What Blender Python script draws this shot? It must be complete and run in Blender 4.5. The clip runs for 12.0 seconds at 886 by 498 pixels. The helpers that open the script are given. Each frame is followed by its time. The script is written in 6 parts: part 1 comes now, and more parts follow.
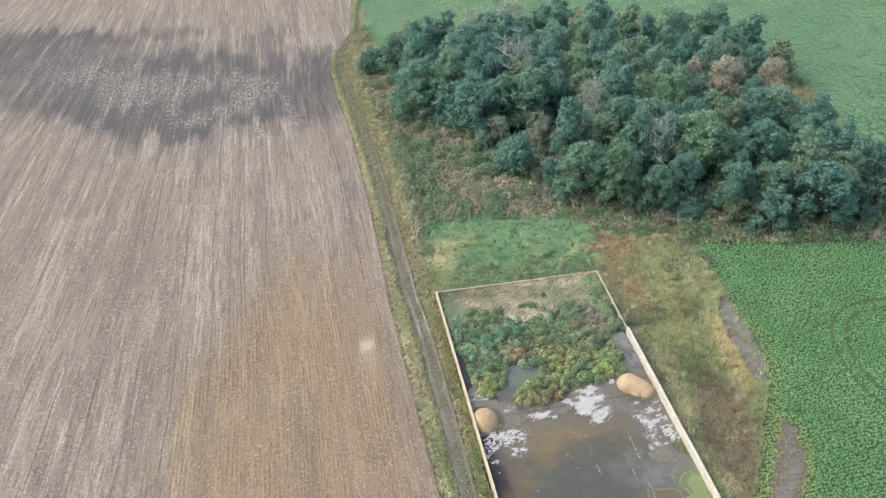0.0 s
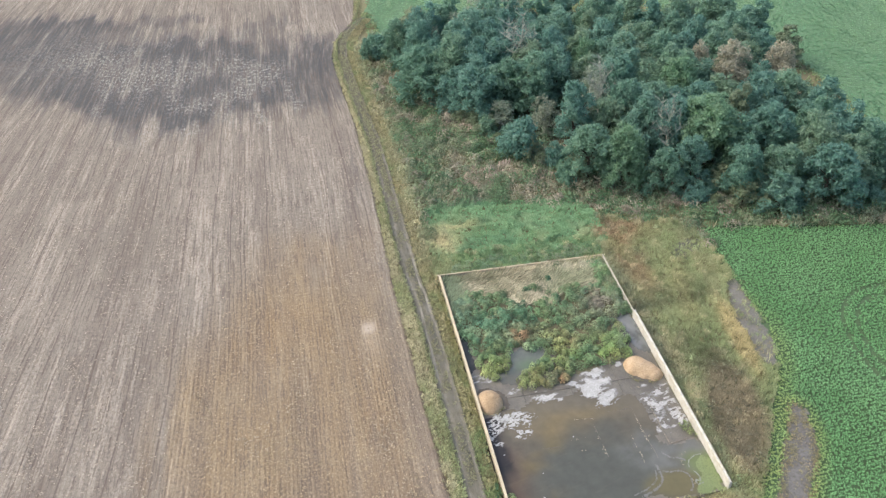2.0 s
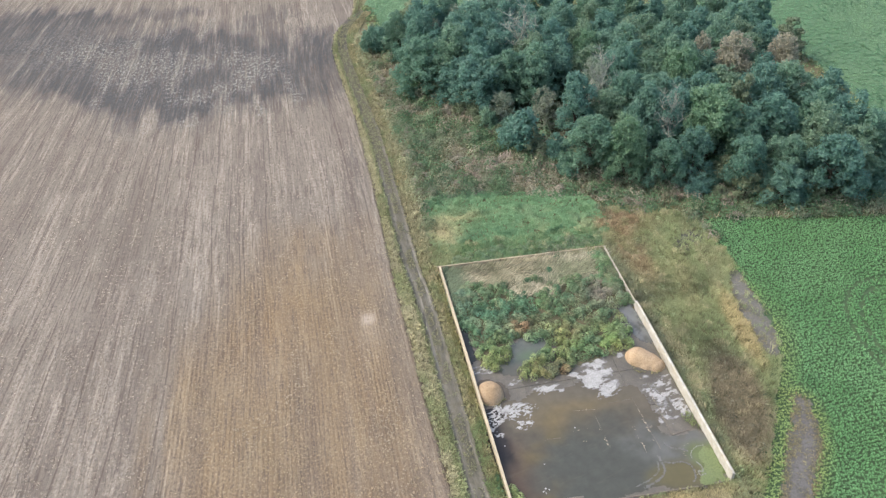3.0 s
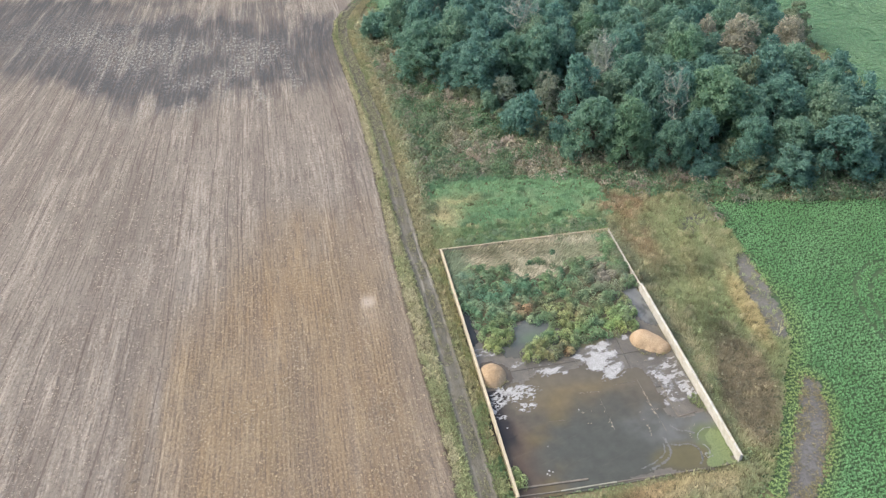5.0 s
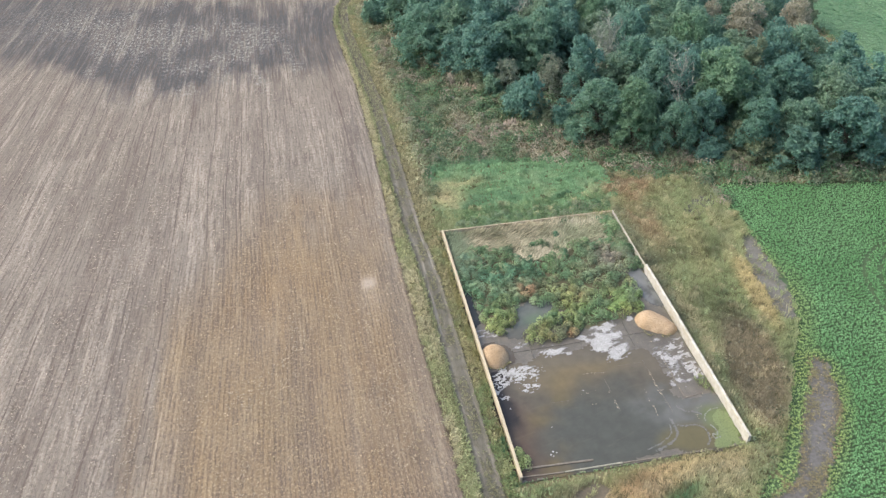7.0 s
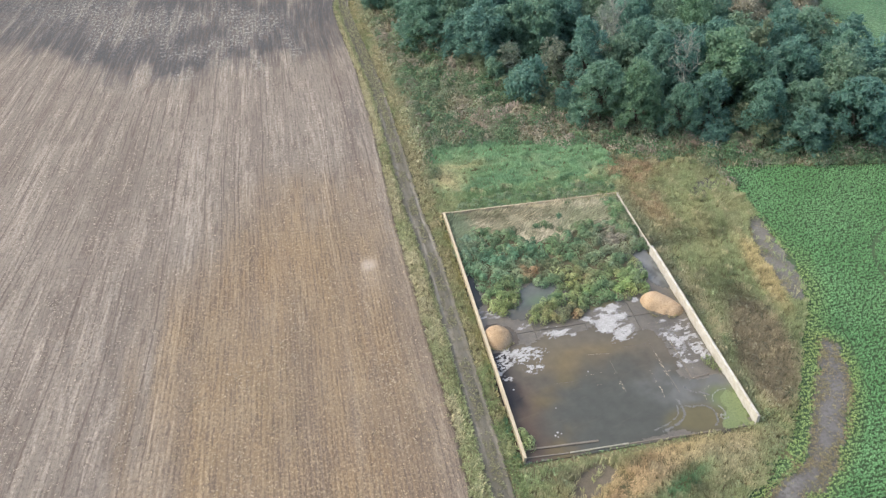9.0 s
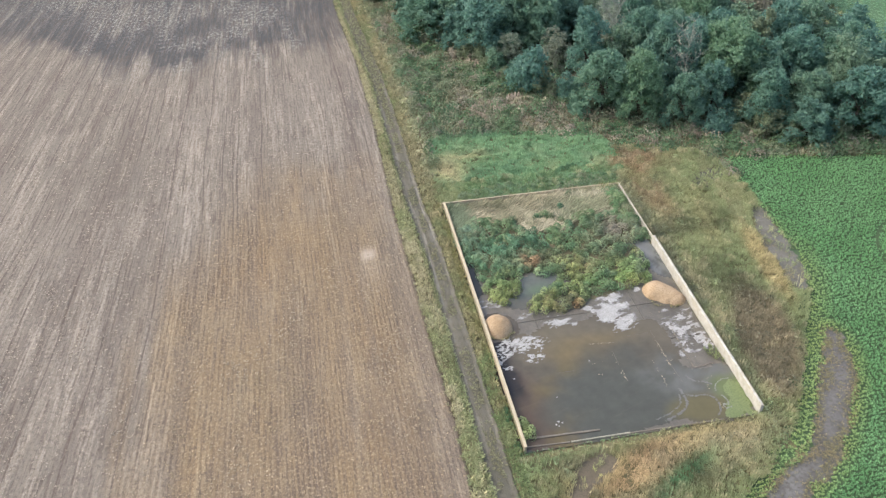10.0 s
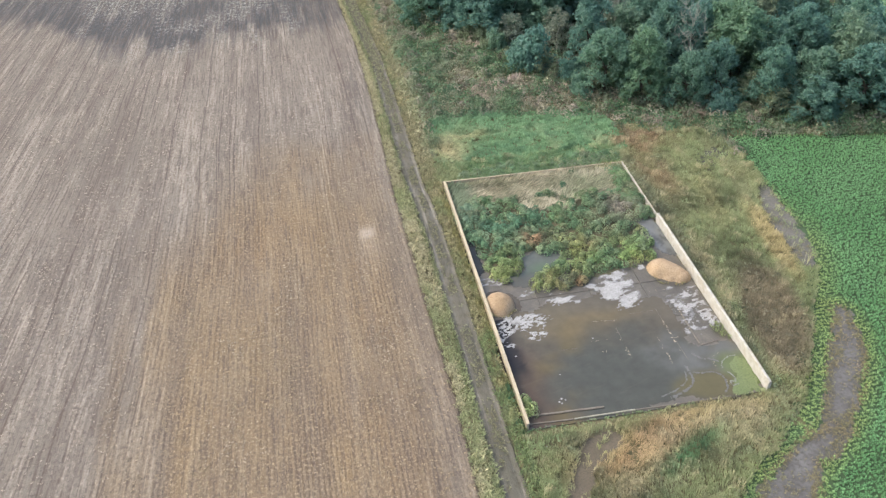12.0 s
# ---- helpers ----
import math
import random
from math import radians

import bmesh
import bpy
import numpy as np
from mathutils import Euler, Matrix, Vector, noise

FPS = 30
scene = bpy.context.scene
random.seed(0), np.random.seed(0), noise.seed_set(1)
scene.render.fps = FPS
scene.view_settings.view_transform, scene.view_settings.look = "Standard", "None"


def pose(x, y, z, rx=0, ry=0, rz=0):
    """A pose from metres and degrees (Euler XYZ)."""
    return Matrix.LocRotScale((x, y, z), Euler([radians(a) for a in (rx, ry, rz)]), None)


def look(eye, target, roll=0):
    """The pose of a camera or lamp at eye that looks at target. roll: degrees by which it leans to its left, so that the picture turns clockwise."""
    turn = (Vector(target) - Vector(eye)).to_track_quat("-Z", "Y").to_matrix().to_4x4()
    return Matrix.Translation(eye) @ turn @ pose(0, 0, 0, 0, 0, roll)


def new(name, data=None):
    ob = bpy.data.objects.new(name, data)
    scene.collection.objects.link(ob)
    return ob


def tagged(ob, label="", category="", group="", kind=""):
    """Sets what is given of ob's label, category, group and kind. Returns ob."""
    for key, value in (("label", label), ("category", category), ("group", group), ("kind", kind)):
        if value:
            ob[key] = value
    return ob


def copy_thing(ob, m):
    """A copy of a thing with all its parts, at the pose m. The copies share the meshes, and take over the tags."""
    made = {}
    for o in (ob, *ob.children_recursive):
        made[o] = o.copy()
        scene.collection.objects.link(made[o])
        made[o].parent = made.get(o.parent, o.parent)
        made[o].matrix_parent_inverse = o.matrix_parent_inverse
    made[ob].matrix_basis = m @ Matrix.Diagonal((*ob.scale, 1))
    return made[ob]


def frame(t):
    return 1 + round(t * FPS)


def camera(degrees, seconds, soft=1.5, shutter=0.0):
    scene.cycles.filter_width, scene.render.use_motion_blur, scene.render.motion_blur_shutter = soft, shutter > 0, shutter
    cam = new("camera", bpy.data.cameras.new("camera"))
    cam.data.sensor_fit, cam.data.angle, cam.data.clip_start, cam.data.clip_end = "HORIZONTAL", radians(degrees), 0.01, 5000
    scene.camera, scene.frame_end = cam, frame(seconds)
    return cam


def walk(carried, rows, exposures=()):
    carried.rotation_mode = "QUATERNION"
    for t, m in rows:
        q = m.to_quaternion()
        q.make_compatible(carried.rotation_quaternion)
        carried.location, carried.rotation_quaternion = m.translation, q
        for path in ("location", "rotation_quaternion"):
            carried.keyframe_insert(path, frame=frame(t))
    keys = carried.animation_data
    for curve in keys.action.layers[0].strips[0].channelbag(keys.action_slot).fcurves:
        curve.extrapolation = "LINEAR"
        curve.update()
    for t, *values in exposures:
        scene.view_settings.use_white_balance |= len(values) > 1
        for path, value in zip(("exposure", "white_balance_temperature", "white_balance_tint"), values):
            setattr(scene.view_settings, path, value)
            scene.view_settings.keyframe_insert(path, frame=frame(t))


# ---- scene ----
# The camera: it sinks straight down on one spot, looking over the fields.
cam = camera(56.21, 12.0, soft=1.35)
# seconds, eye x, y, z, heading to the left of +y, pitch, roll
ROWS = [
    (0, -13.725, -43.444, 72.483, -10.396, -38.160, -1.382),
    (0.5, -13.729, -43.436, 71.694, -10.307, -38.138, -1.433),
    (1, -13.848, -43.552, 70.901, -10.275, -38.115, -1.441),
    (1.5, -13.915, -43.579, 70.212, -10.255, -38.093, -1.445),
    (2, -13.959, -43.543, 69.507, -10.224, -38.078, -1.437),
    (2.5, -13.934, -43.541, 68.839, -10.189, -38.117, -1.422),
    (4.5, -13.944, -43.531, 66.185, -10.047, -38.172, -1.543),
    (5, -13.940, -43.474, 65.492, -10.017, -38.209, -1.562),
    (5.5, -13.950, -43.469, 64.792, -9.999, -38.220, -1.578),
    (6, -13.970, -43.469, 64.120, -9.957, -38.239, -1.575),
    (6.5, -14.028, -43.453, 63.394, -9.932, -38.227, -1.584),
    (7, -14.035, -43.470, 62.671, -9.902, -38.236, -1.574),
    (9, -14.179, -43.416, 59.984, -9.831, -38.266, -1.666),
    (9.5, -14.171, -43.443, 59.260, -9.791, -38.271, -1.661),
    (10, -14.108, -43.452, 58.565, -9.741, -38.305, -1.667),
    (10.5, -14.084, -43.416, 57.878, -9.710, -38.343, -1.703),
    (11, -14.098, -43.409, 57.193, -9.703, -38.368, -1.739),
    (11.5, -14.120, -43.428, 56.473, -9.682, -38.396, -1.737),
    (12, -14.127, -43.443, 55.741, -9.675, -38.418, -1.736),
]


def aimed(x, y, z, yaw, pitch, roll):
    yaw, pitch = radians(yaw), radians(pitch)
    ahead = Vector((-math.sin(yaw) * math.cos(pitch), math.cos(yaw) * math.cos(pitch), math.sin(pitch)))
    return look((x, y, z), Vector((x, y, z)) + ahead * 10, roll)


walk(cam, [(t, aimed(*row)) for t, *row in ROWS], [(0, 1.09, 6780, 8.5), (2.0, 1.09, 6760, 8.5), (2.5, 1.02, 6740, 9), (4.5, 1.01, 6740, 9), (5.0, 1.04, 6740, 9), (7, 1.05, 6740, 9), (10, 1.0, 6760, 9), (12, 1.01, 6740, 9)])

# ---- light: a bright hazy sky and a veiled sun from the left ----
SUN_FROM = Vector((-0.75, 0.30, 0.95)).normalized()
world = bpy.data.worlds.new("sky")
scene.world = world
world.use_nodes = True
wn = world.node_tree.nodes
sky = wn.new("ShaderNodeTexSky")
sky.sky_type = "NISHITA"
sky.sun_disc = False
sky.sun_elevation = math.asin(SUN_FROM.z)
sky.sun_rotation = math.atan2(SUN_FROM.x, SUN_FROM.y)
sky.air_density, sky.dust_density, sky.ozone_density = 1.0, 4.0, 1.0
world.node_tree.links.new(sky.outputs[0], wn["Background"].inputs[0])
wn["Background"].inputs[1].default_value = 0.196
sun_data = bpy.data.lights.new("sun", "SUN")
sun_data.energy, sun_data.angle, sun_data.color = 0.6, radians(45), (1.0, 0.95, 0.87)
sun = new("sun", sun_data)
sun.matrix_world = look(SUN_FROM * 100, (0, 0, 0))

# ---- numbers: noise, curves, outlines ----
rng = np.random.default_rng(11)


def hashed(i, j, seed):
    h = np.sin(i * 127.1 + j * 311.7 + seed * 74.7) * 43758.5453
    return h - np.floor(h)


def patchy(x, y, size, seed=0):
    """Smooth noise over the plan, 0 to 1, with lumps of that size in metres."""
    total, weight = 0.0, 0.0
    for k, (s, w) in enumerate(((size, 1.0), (size / 2.1, 0.5), (size / 4.3, 0.25))):
        u, v = np.asarray(x) / s, np.asarray(y) / s
        i, j = np.floor(u), np.floor(v)
        a, b = u - i, v - j
        a, b = a * a * (3 - 2 * a), b * b * (3 - 2 * b)
        n = (hashed(i, j, seed + k) * (1 - a) + hashed(i + 1, j, seed + k) * a) * (1 - b)
        n = n + (hashed(i, j + 1, seed + k) * (1 - a) + hashed(i + 1, j + 1, seed + k) * a) * b
        total, weight = total + n * w, weight + w
    return np.clip((total / weight - 0.5) * 1.5 + 0.5, 0, 1)


def step(lo, hi, v):
    s = np.clip((v - lo) / (hi - lo), 0, 1)
    return s * s * (3 - 2 * s)


def smooth_loop(points, n=8, closed=True):
    """A Catmull-Rom curve through a few points of the plan."""
    p = np.array(points, float)
    m = len(p)
    out = []
    for i in range(m if closed else m - 1):
        if closed:
            a, b, c, d = p[(i - 1) % m], p[i], p[(i + 1) % m], p[(i + 2) % m]
        else:
            a, b, c, d = p[max(i - 1, 0)], p[i], p[i + 1], p[min(i + 2, m - 1)]
        for t in np.arange(n) / n:
            out.append(0.5 * (2 * b + (c - a) * t + (2 * a - 5 * b + 4 * c - d) * t**2 + (3 * b - a - 3 * c + d) * t**3))
    if not closed:
        out.append(p[-1])
    return np.array(out)


def inward(loop, x, y):
    """Distance to a closed outline, positive inside it."""
    x, y = np.asarray(x, float), np.asarray(y, float)
    inside, best = np.zeros(x.shape, bool), np.full(x.shape, 1e9)
    for (ax, ay), (bx, by) in zip(loop, np.roll(loop, -1, 0)):
        cross = (ay > y) != (by > y)
        inside ^= cross & (x < (bx - ax) * (y - ay) / (by - ay + 1e-12) + ax)
        dx, dy = bx - ax, by - ay
        t = np.clip(((x - ax) * dx + (y - ay) * dy) / (dx * dx + dy * dy + 1e-9), 0, 1)
        best = np.minimum(best, np.hypot(x - ax - t * dx, y - ay - t * dy))
    return np.where(inside, best, -best)


# ---- the plan ----
# x across the walled yard from its west wall, y along it from its near end
EDGE_Y = [-60, 5, 20, 40, 60, 80, 98, 107, 114, 119, 124, 134, 143, 160, 300]
EDGE_X = [-5.3, -5.1, -5.5, -5.8, -5.6, -6.0, -7.1, -7.4, -6.4, -4.2, -1.6, -0.3, 0.8, 2.5, 16.0]


def field_edge(y):
    return np.interp(y, EDGE_Y, EDGE_X)


def track_mid(y):
    return np.interp(y, [-60, 5, 20, 30, 40, 60, 75, 98, 107, 114, 120, 126, 160], [-2.5, -2.55, -2.6, -2.75, -3.3, -3.4, -3.7, -5.2, -5.6, -5.0, -2.8, 0.4, 6.0])


WOOD = smooth_loop([(-1.6, 107), (3.2, 100), (7, 89), (12, 76), (17, 65), (24, 55.5), (33, 50.5), (41, 46.5), (52, 43), (66, 40.5), (72, 41),
                    (65.5, 52), (63.5, 66), (64, 80), (61, 91), (55, 96.5), (46, 101), (32, 104.5), (18, 105), (6, 108)], 5)
CROP = smooth_loop([(36.4, 40.4), (36.9, 36), (37.0, 31), (37.1, 25.4), (36.9, 21.0), (36.0, 17.0), (33.8, 13.0), (30.4, 8.0), (27.0, 2.4), (22.2, -3.4), (14.0, -9.7), (6, -20), (0, -60), (60, -80), (150, -70),
                    (160, 30), (90, 33), (68, 35.4), (57.3, 36.9), (51.8, 37.9), (47, 39.0), (42, 39.9)], 6)
MUD = smooth_loop([(33.4, 8.8), (31.4, 5.4), (28.7, 1.6), (26.2, -1.6), (24.2, -4.2), (21.2, -6.0), (18.0, -8.2), (13.5, -12.5), (17.0, -14), (20.4, -10.6), (22.2, -8.4), (24.6, -7.0), (27.0, -4.9), (29.4, -2.2), (31.7, 0.8), (33.5, 4.2), (34.3, 7.6)], 5)
BARE = smooth_loop([(37.2, 29.6), (35.9, 28.4), (34.6, 25.8), (34.1, 22.3), (33.9, 18.8), (33.6, 15.6), (34.6, 14.6), (36.0, 17.2), (36.8, 21), (37.1, 25.4)], 5)
BARE_FAR = smooth_loop([(31.2, 36.5), (32.0, 34.6), (34.6, 35.2), (36.3, 38.0), (34.0, 38.8)], 5)
LAWN = smooth_loop([(1.4, 53.0), (8, 53.2), (17, 51.6), (23.6, 48.6), (22.8, 40.2), (12, 40.8), (1.4, 41.2), (0.4, 47)], 4)
MEADOW = smooth_loop([(22.4, 43), (22.4, 20), (22.6, 1), (18, -2.5), (10, -6), (4, -14), (8, -18), (14, -9.7), (22.2, -3.4), (27.0, 2.4), (30.4, 8.0), (33.8, 13.0), (36.0, 17), (36.9, 21), (37.1, 25.4), (37.0, 31), (36.9, 36), (36.2, 40.8), (30, 44.5)], 5)
YARD_W, YARD_L = 21.7, 37.3


# ---- materials ----
def material(name, build, rough=0.8, spec=0.3):
    m = bpy.data.materials.new(name)
    m.use_nodes = True
    n = m.node_tree.nodes
    b = n["Principled BSDF"]
    b.inputs["Roughness"].default_value = rough
    b.inputs["Specular IOR Level"].default_value = spec
    build(n, m.node_tree.links, b)
    return m


def put(nodes, kind, **values):
    node = nodes.new(kind)
    for key, value in values.items():
        node.inputs[key.replace("_", " ")].default_value = value
    return node


def mix(nodes, links, fac, a, b, how="MIX"):
    node = nodes.new("ShaderNodeMix")
    node.data_type, node.blend_type = "RGBA", how
    for socket, value in ((node.inputs[0], fac), (node.inputs[6], a), (node.inputs[7], b)):
        if isinstance(value, (int, float)):
            socket.default_value = value
        elif isinstance(value, tuple):
            socket.default_value = (*value, 1)
        else:
            links.new(value, socket)
    return node.outputs[2]


def ramp(nodes, links, source, stops):
    node = nodes.new("ShaderNodeValToRGB")
    links.new(source, node.inputs[0])
    el = node.color_ramp.elements
    while len(el) < len(stops):
        el.new(0.5)
    for e, (at, c) in zip(el, stops):
        e.position = at
        e.color = (c, c, c, 1) if isinstance(c, (int, float)) else (*c, 1)
    return node.outputs[0]


def noise_tex(nodes, links, scale, stretch=(1, 1, 1), detail=3.0, rough=0.6, turn=0.0):
    geo = nodes.new("ShaderNodeTexCoord")
    place = nodes.new("ShaderNodeMapping")
    place.vector_type = "TEXTURE"
    place.inputs["Scale"].default_value = [1 / s for s in stretch]
    place.inputs["Rotation"].default_value = (0, 0, turn)
    links.new(geo.outputs["Object"], place.inputs["Vector"])
    tex = put(nodes, "ShaderNodeTexNoise", Scale=scale, Detail=detail, Roughness=rough)
    links.new(place.outputs[0], tex.inputs["Vector"])
    return tex.outputs["Fac"]


def attribute(nodes, name, colour=True):
    node = nodes.new("ShaderNodeAttribute")
    node.attribute_name = name
    return node.outputs["Color" if colour else "Fac"]


def bumped(nodes, links, b, height, strength, distance):
    node = put(nodes, "ShaderNodeBump", Strength=strength, Distance=distance)
    links.new(height, node.inputs["Height"])
    links.new(node.outputs[0], b.inputs["Normal"])


def speckled(a, b, c, scale=3.0, grain=25.0, bump=0.05):
    """A surface of three colours, mixed by broad stains and by fine grain, with relief."""
    def build(n, l, s):
        broad, fine = noise_tex(n, l, scale), noise_tex(n, l, grain, detail=4)
        col = mix(n, l, ramp(n, l, broad, [(0.35, 0.0), (0.65, 1.0)]), a, b)
        col = mix(n, l, ramp(n, l, fine, [(0.45, 0.0), (0.7, 1.0)]), col, c)
        l.new(col, s.inputs["Base Color"])
        bumped(n, l, s, fine, 0.6, bump)
    return build


def summed(n, l, first, *others):
    """first + factor * other + shift, for each of the others."""
    out = first
    for other, factor, shift in others:
        node = n.new("ShaderNodeMath")
        node.operation = "MULTIPLY_ADD"
        l.new(other, node.inputs[0])
        node.inputs[1].default_value, node.inputs[2].default_value = factor, shift
        total = n.new("ShaderNodeMath")
        l.new(out, total.inputs[0])
        l.new(node.outputs[0], total.inputs[1])
        out = total.outputs[0]
    return out


def stubble_build(n, l, s):
    """Worked stubble: every layer runs along the passes of the machines, which the flow attribute holds."""
    dark, tan, spot = attribute(n, "dark", False), attribute(n, "tan", False), attribute(n, "spot", False)
    bit = attribute(n, "bit", False)
    lie = n.new("ShaderNodeAttribute")
    lie.attribute_name = "flow"

    def run(across, along, detail, rough, shift=0.0):
        place = n.new("ShaderNodeMapping")
        place.inputs["Scale"].default_value = (across, along, 1)
        place.inputs["Location"].default_value = (shift, shift * 0.7, shift)
        l.new(lie.outputs["Vector"], place.inputs["Vector"])
        tex = put(n, "ShaderNodeTexNoise", Scale=1.0, Detail=detail, Roughness=rough)
        l.new(place.outputs[0], tex.inputs["Vector"])
        return tex.outputs["Fac"]

    band, swath, feather = run(0.30, 0.011, 2, 0.5), run(0.48, 0.03, 4, 0.62, 7.0), run(1.7, 0.11, 5, 0.70, 13.0)
    sway = run(0.05, 0.02, 2, 0.5, 41.0)
    drill, straw, fleck = run(4.2, 0.22, 2, 0.6, 5.0), run(3.6, 2.3, 4, 0.7, 9.0), run(1.5, 0.8, 4, 0.8, 17.0)
    clod, stain = run(2.1, 1.7, 5, 0.75, 31.0), run(0.06, 0.045, 4, 0.6, 2.0)
    soil = mix(n, l, ramp(n, l, stain, [(0.35, 0.0), (0.65, 1.0)]), (0.170, 0.151, 0.126), (0.200, 0.178, 0.149))
    soil = mix(n, l, tan, soil, mix(n, l, ramp(n, l, stain, [(0.38, 0.0), (0.62, 1.0)]), (0.184, 0.132, 0.079), (0.204, 0.154, 0.093)))
    col = mix(n, l, ramp(n, l, band, [(0.40, 0.42), (0.52, 0.0)]), soil, (0.128, 0.107, 0.091))
    # straw left in swaths
    pale = mix(n, l, tan, (0.350, 0.314, 0.260), (0.335, 0.268, 0.172))
    lit = summed(n, l, swath, (feather, 1.15, -0.58), (straw, 0.35, -0.18))
    col = mix(n, l, mix(n, l, tan, ramp(n, l, lit, [(0.49, 0.0), (0.78, 0.70)]), ramp(n, l, lit, [(0.52, 0.0), (0.80, 0.5)])), col, pale)
    # wheel and tine marks
    apart = n.new("ShaderNodeSeparateXYZ")
    l.new(lie.outputs["Vector"], apart.inputs[0])
    for period, shift, width in ((2.35, 0.0, 0.05), (3.9, 0.4, 0.028), (1.45, 0.7, 0.06)):
        spread = n.new("ShaderNodeMath")
        spread.operation = "MULTIPLY_ADD"
        l.new(summed(n, l, apart.outputs[0], (sway, 3.0, 0.0)), spread.inputs[0])
        spread.inputs[1].default_value, spread.inputs[2].default_value = 1 / period, shift
        turn = n.new("ShaderNodeMath")
        turn.operation = "FRACT"
        l.new(spread.outputs[0], turn.inputs[0])
        line = ramp(n, l, turn.outputs[0], [(0.0, 0.0), (0.5 - width, 0.0), (0.5, 0.9), (0.5 + width, 0.0)])
        gate = [(0.50, 0.0), (0.62, 1.0)] if period < 3 else [(0.38, 0.0), (0.50, 1.0)]
        marks = mix(n, l, ramp(n, l, run(0.35, 0.022, 3, 0.6, shift * 50 + 60), gate), (0, 0, 0), line)
        col = mix(n, l, mix(n, l, ramp(n, l, tan, [(0.3, 0.0), (1.0, 0.7)]), marks, (0, 0, 0)), col, (0.086, 0.070, 0.060))
    sown = n.new("ShaderNodeMath")
    sown.operation = "MULTIPLY_ADD"
    l.new(summed(n, l, apart.outputs[0], (sway, 2.0, 0.0), (drill, 0.25, 0.0)), sown.inputs[0])
    sown.inputs[1].default_value, sown.inputs[2].default_value = 1 / 0.42, 0.0
    row = n.new("ShaderNodeMath")
    row.operation = "PINGPONG"
    row.inputs[1].default_value = 0.5
    l.new(sown.outputs[0], row.inputs[0])
    seen = mix(n, l, tan, (0.10, 0.10, 0.10), ramp(n, l, run(0.25, 0.05, 3, 0.6, 77.0), [(0.40, 0.2), (0.58, 0.9)]))
    col = mix(n, l, mix(n, l, ramp(n, l, row.outputs[0], [(0.10, 0.75), (0.30, 0.0)]), (0, 0, 0), seen), col, (0.098, 0.070, 0.046))
    # damp dark soil, torn along the passes
    torn = summed(n, l, dark, (feather, -1.7, 0.85), (swath, -1.0, 0.5), (fleck, 0.9, -0.45))
    patch = mix(n, l, ramp(n, l, dark, [(0.04, 0.0), (0.25, 1.0)]), (0, 0, 0), ramp(n, l, torn, [(0.02, 0.0), (1.05, 0.88)]))
    col = mix(n, l, patch, col, (0.047, 0.053, 0.059))
    bits = mix(n, l, bit, (0, 0, 0), ramp(n, l, summed(n, l, run(2.1, 1.25, 3, 0.8, 23.0), (fleck, 0.5, -0.25)), [(0.50, 0.0), (0.61, 1.0)]))
    col = mix(n, l, bits, col, (0.285, 0.282, 0.255))
    # stubble rows, clods and single straws
    col = mix(n, l, ramp(n, l, drill, [(0.36, 0.55), (0.50, 0.0)]), col, (0.088, 0.070, 0.058))
    col = mix(n, l, ramp(n, l, clod, [(0.36, 0.5), (0.48, 0.0)]), col, (0.088, 0.072, 0.062))
    flakes = mix(n, l, ramp(n, l, lit, [(0.40, 0.12), (0.68, 1.0)]), (0, 0, 0), ramp(n, l, straw, [(0.54, 0.0), (0.66, 0.5)]))
    flakes = mix(n, l, tan, flakes, ramp(n, l, run(5.2, 3.4, 4, 0.75, 51.0), [(0.52, 0.0), (0.61, 0.6)]))
    flakes = mix(n, l, ramp(n, l, dark, [(0.1, 0.0), (0.8, 0.85)]), flakes, (0, 0, 0))
    col = mix(n, l, flakes, col, mix(n, l, tan, (0.375, 0.330, 0.270), (0.375, 0.302, 0.200)))
    col = mix(n, l, ramp(n, l, straw, [(0.36, 0.45), (0.44, 0.0)]), col, (0.078, 0.062, 0.052))
    col = mix(n, l, spot, col, (0.36, 0.315, 0.255))
    l.new(col, s.inputs["Base Color"])
    bumped(n, l, s, summed(n, l, straw, (feather, 0.8, 0.0), (drill, 0.4, 0.0)), 0.8, 0.16)


def track_build(n, l, s):
    rut = attribute(n, "rut", False)
    fine, broad = noise_tex(n, l, 9.0, detail=4), noise_tex(n, l, 0.5, (1, 0.35, 1))
    lump = noise_tex(n, l, 2.2, (1, 0.5, 1), 5, 0.75)
    col = mix(n, l, ramp(n, l, broad, [(0.38, 0.0), (0.62, 1.0)]), (0.097, 0.094, 0.074), (0.118, 0.112, 0.090))
    col = mix(n, l, mix(n, l, ramp(n, l, lump, [(0.38, 0.2), (0.55, 1.0)]), (0, 0, 0), rut), col, mix(n, l, ramp(n, l, broad, [(0.4, 0.0), (0.6, 1.0)]), (0.122, 0.116, 0.096), (0.205, 0.195, 0.170)))
    col = mix(n, l, ramp(n, l, lump, [(0.36, 0.8), (0.48, 0.0)]), col, (0.072, 0.066, 0.046))
    drag = noise_tex(n, l, 2.6, (1, 0.07, 1), 4, 0.7)
    col = mix(n, l, mix(n, l, 0.9, ramp(n, l, drag, [(0.52, 0.0), (0.64, 0.7)]), rut, "MULTIPLY"), col, (0.31, 0.295, 0.262))
    col = mix(n, l, ramp(n, l, fine, [(0.52, 0.0), (0.75, 0.7)]), col, (0.075, 0.075, 0.045))
    l.new(col, s.inputs["Base Color"])
    bumped(n, l, s, fine, 0.7, 0.05)


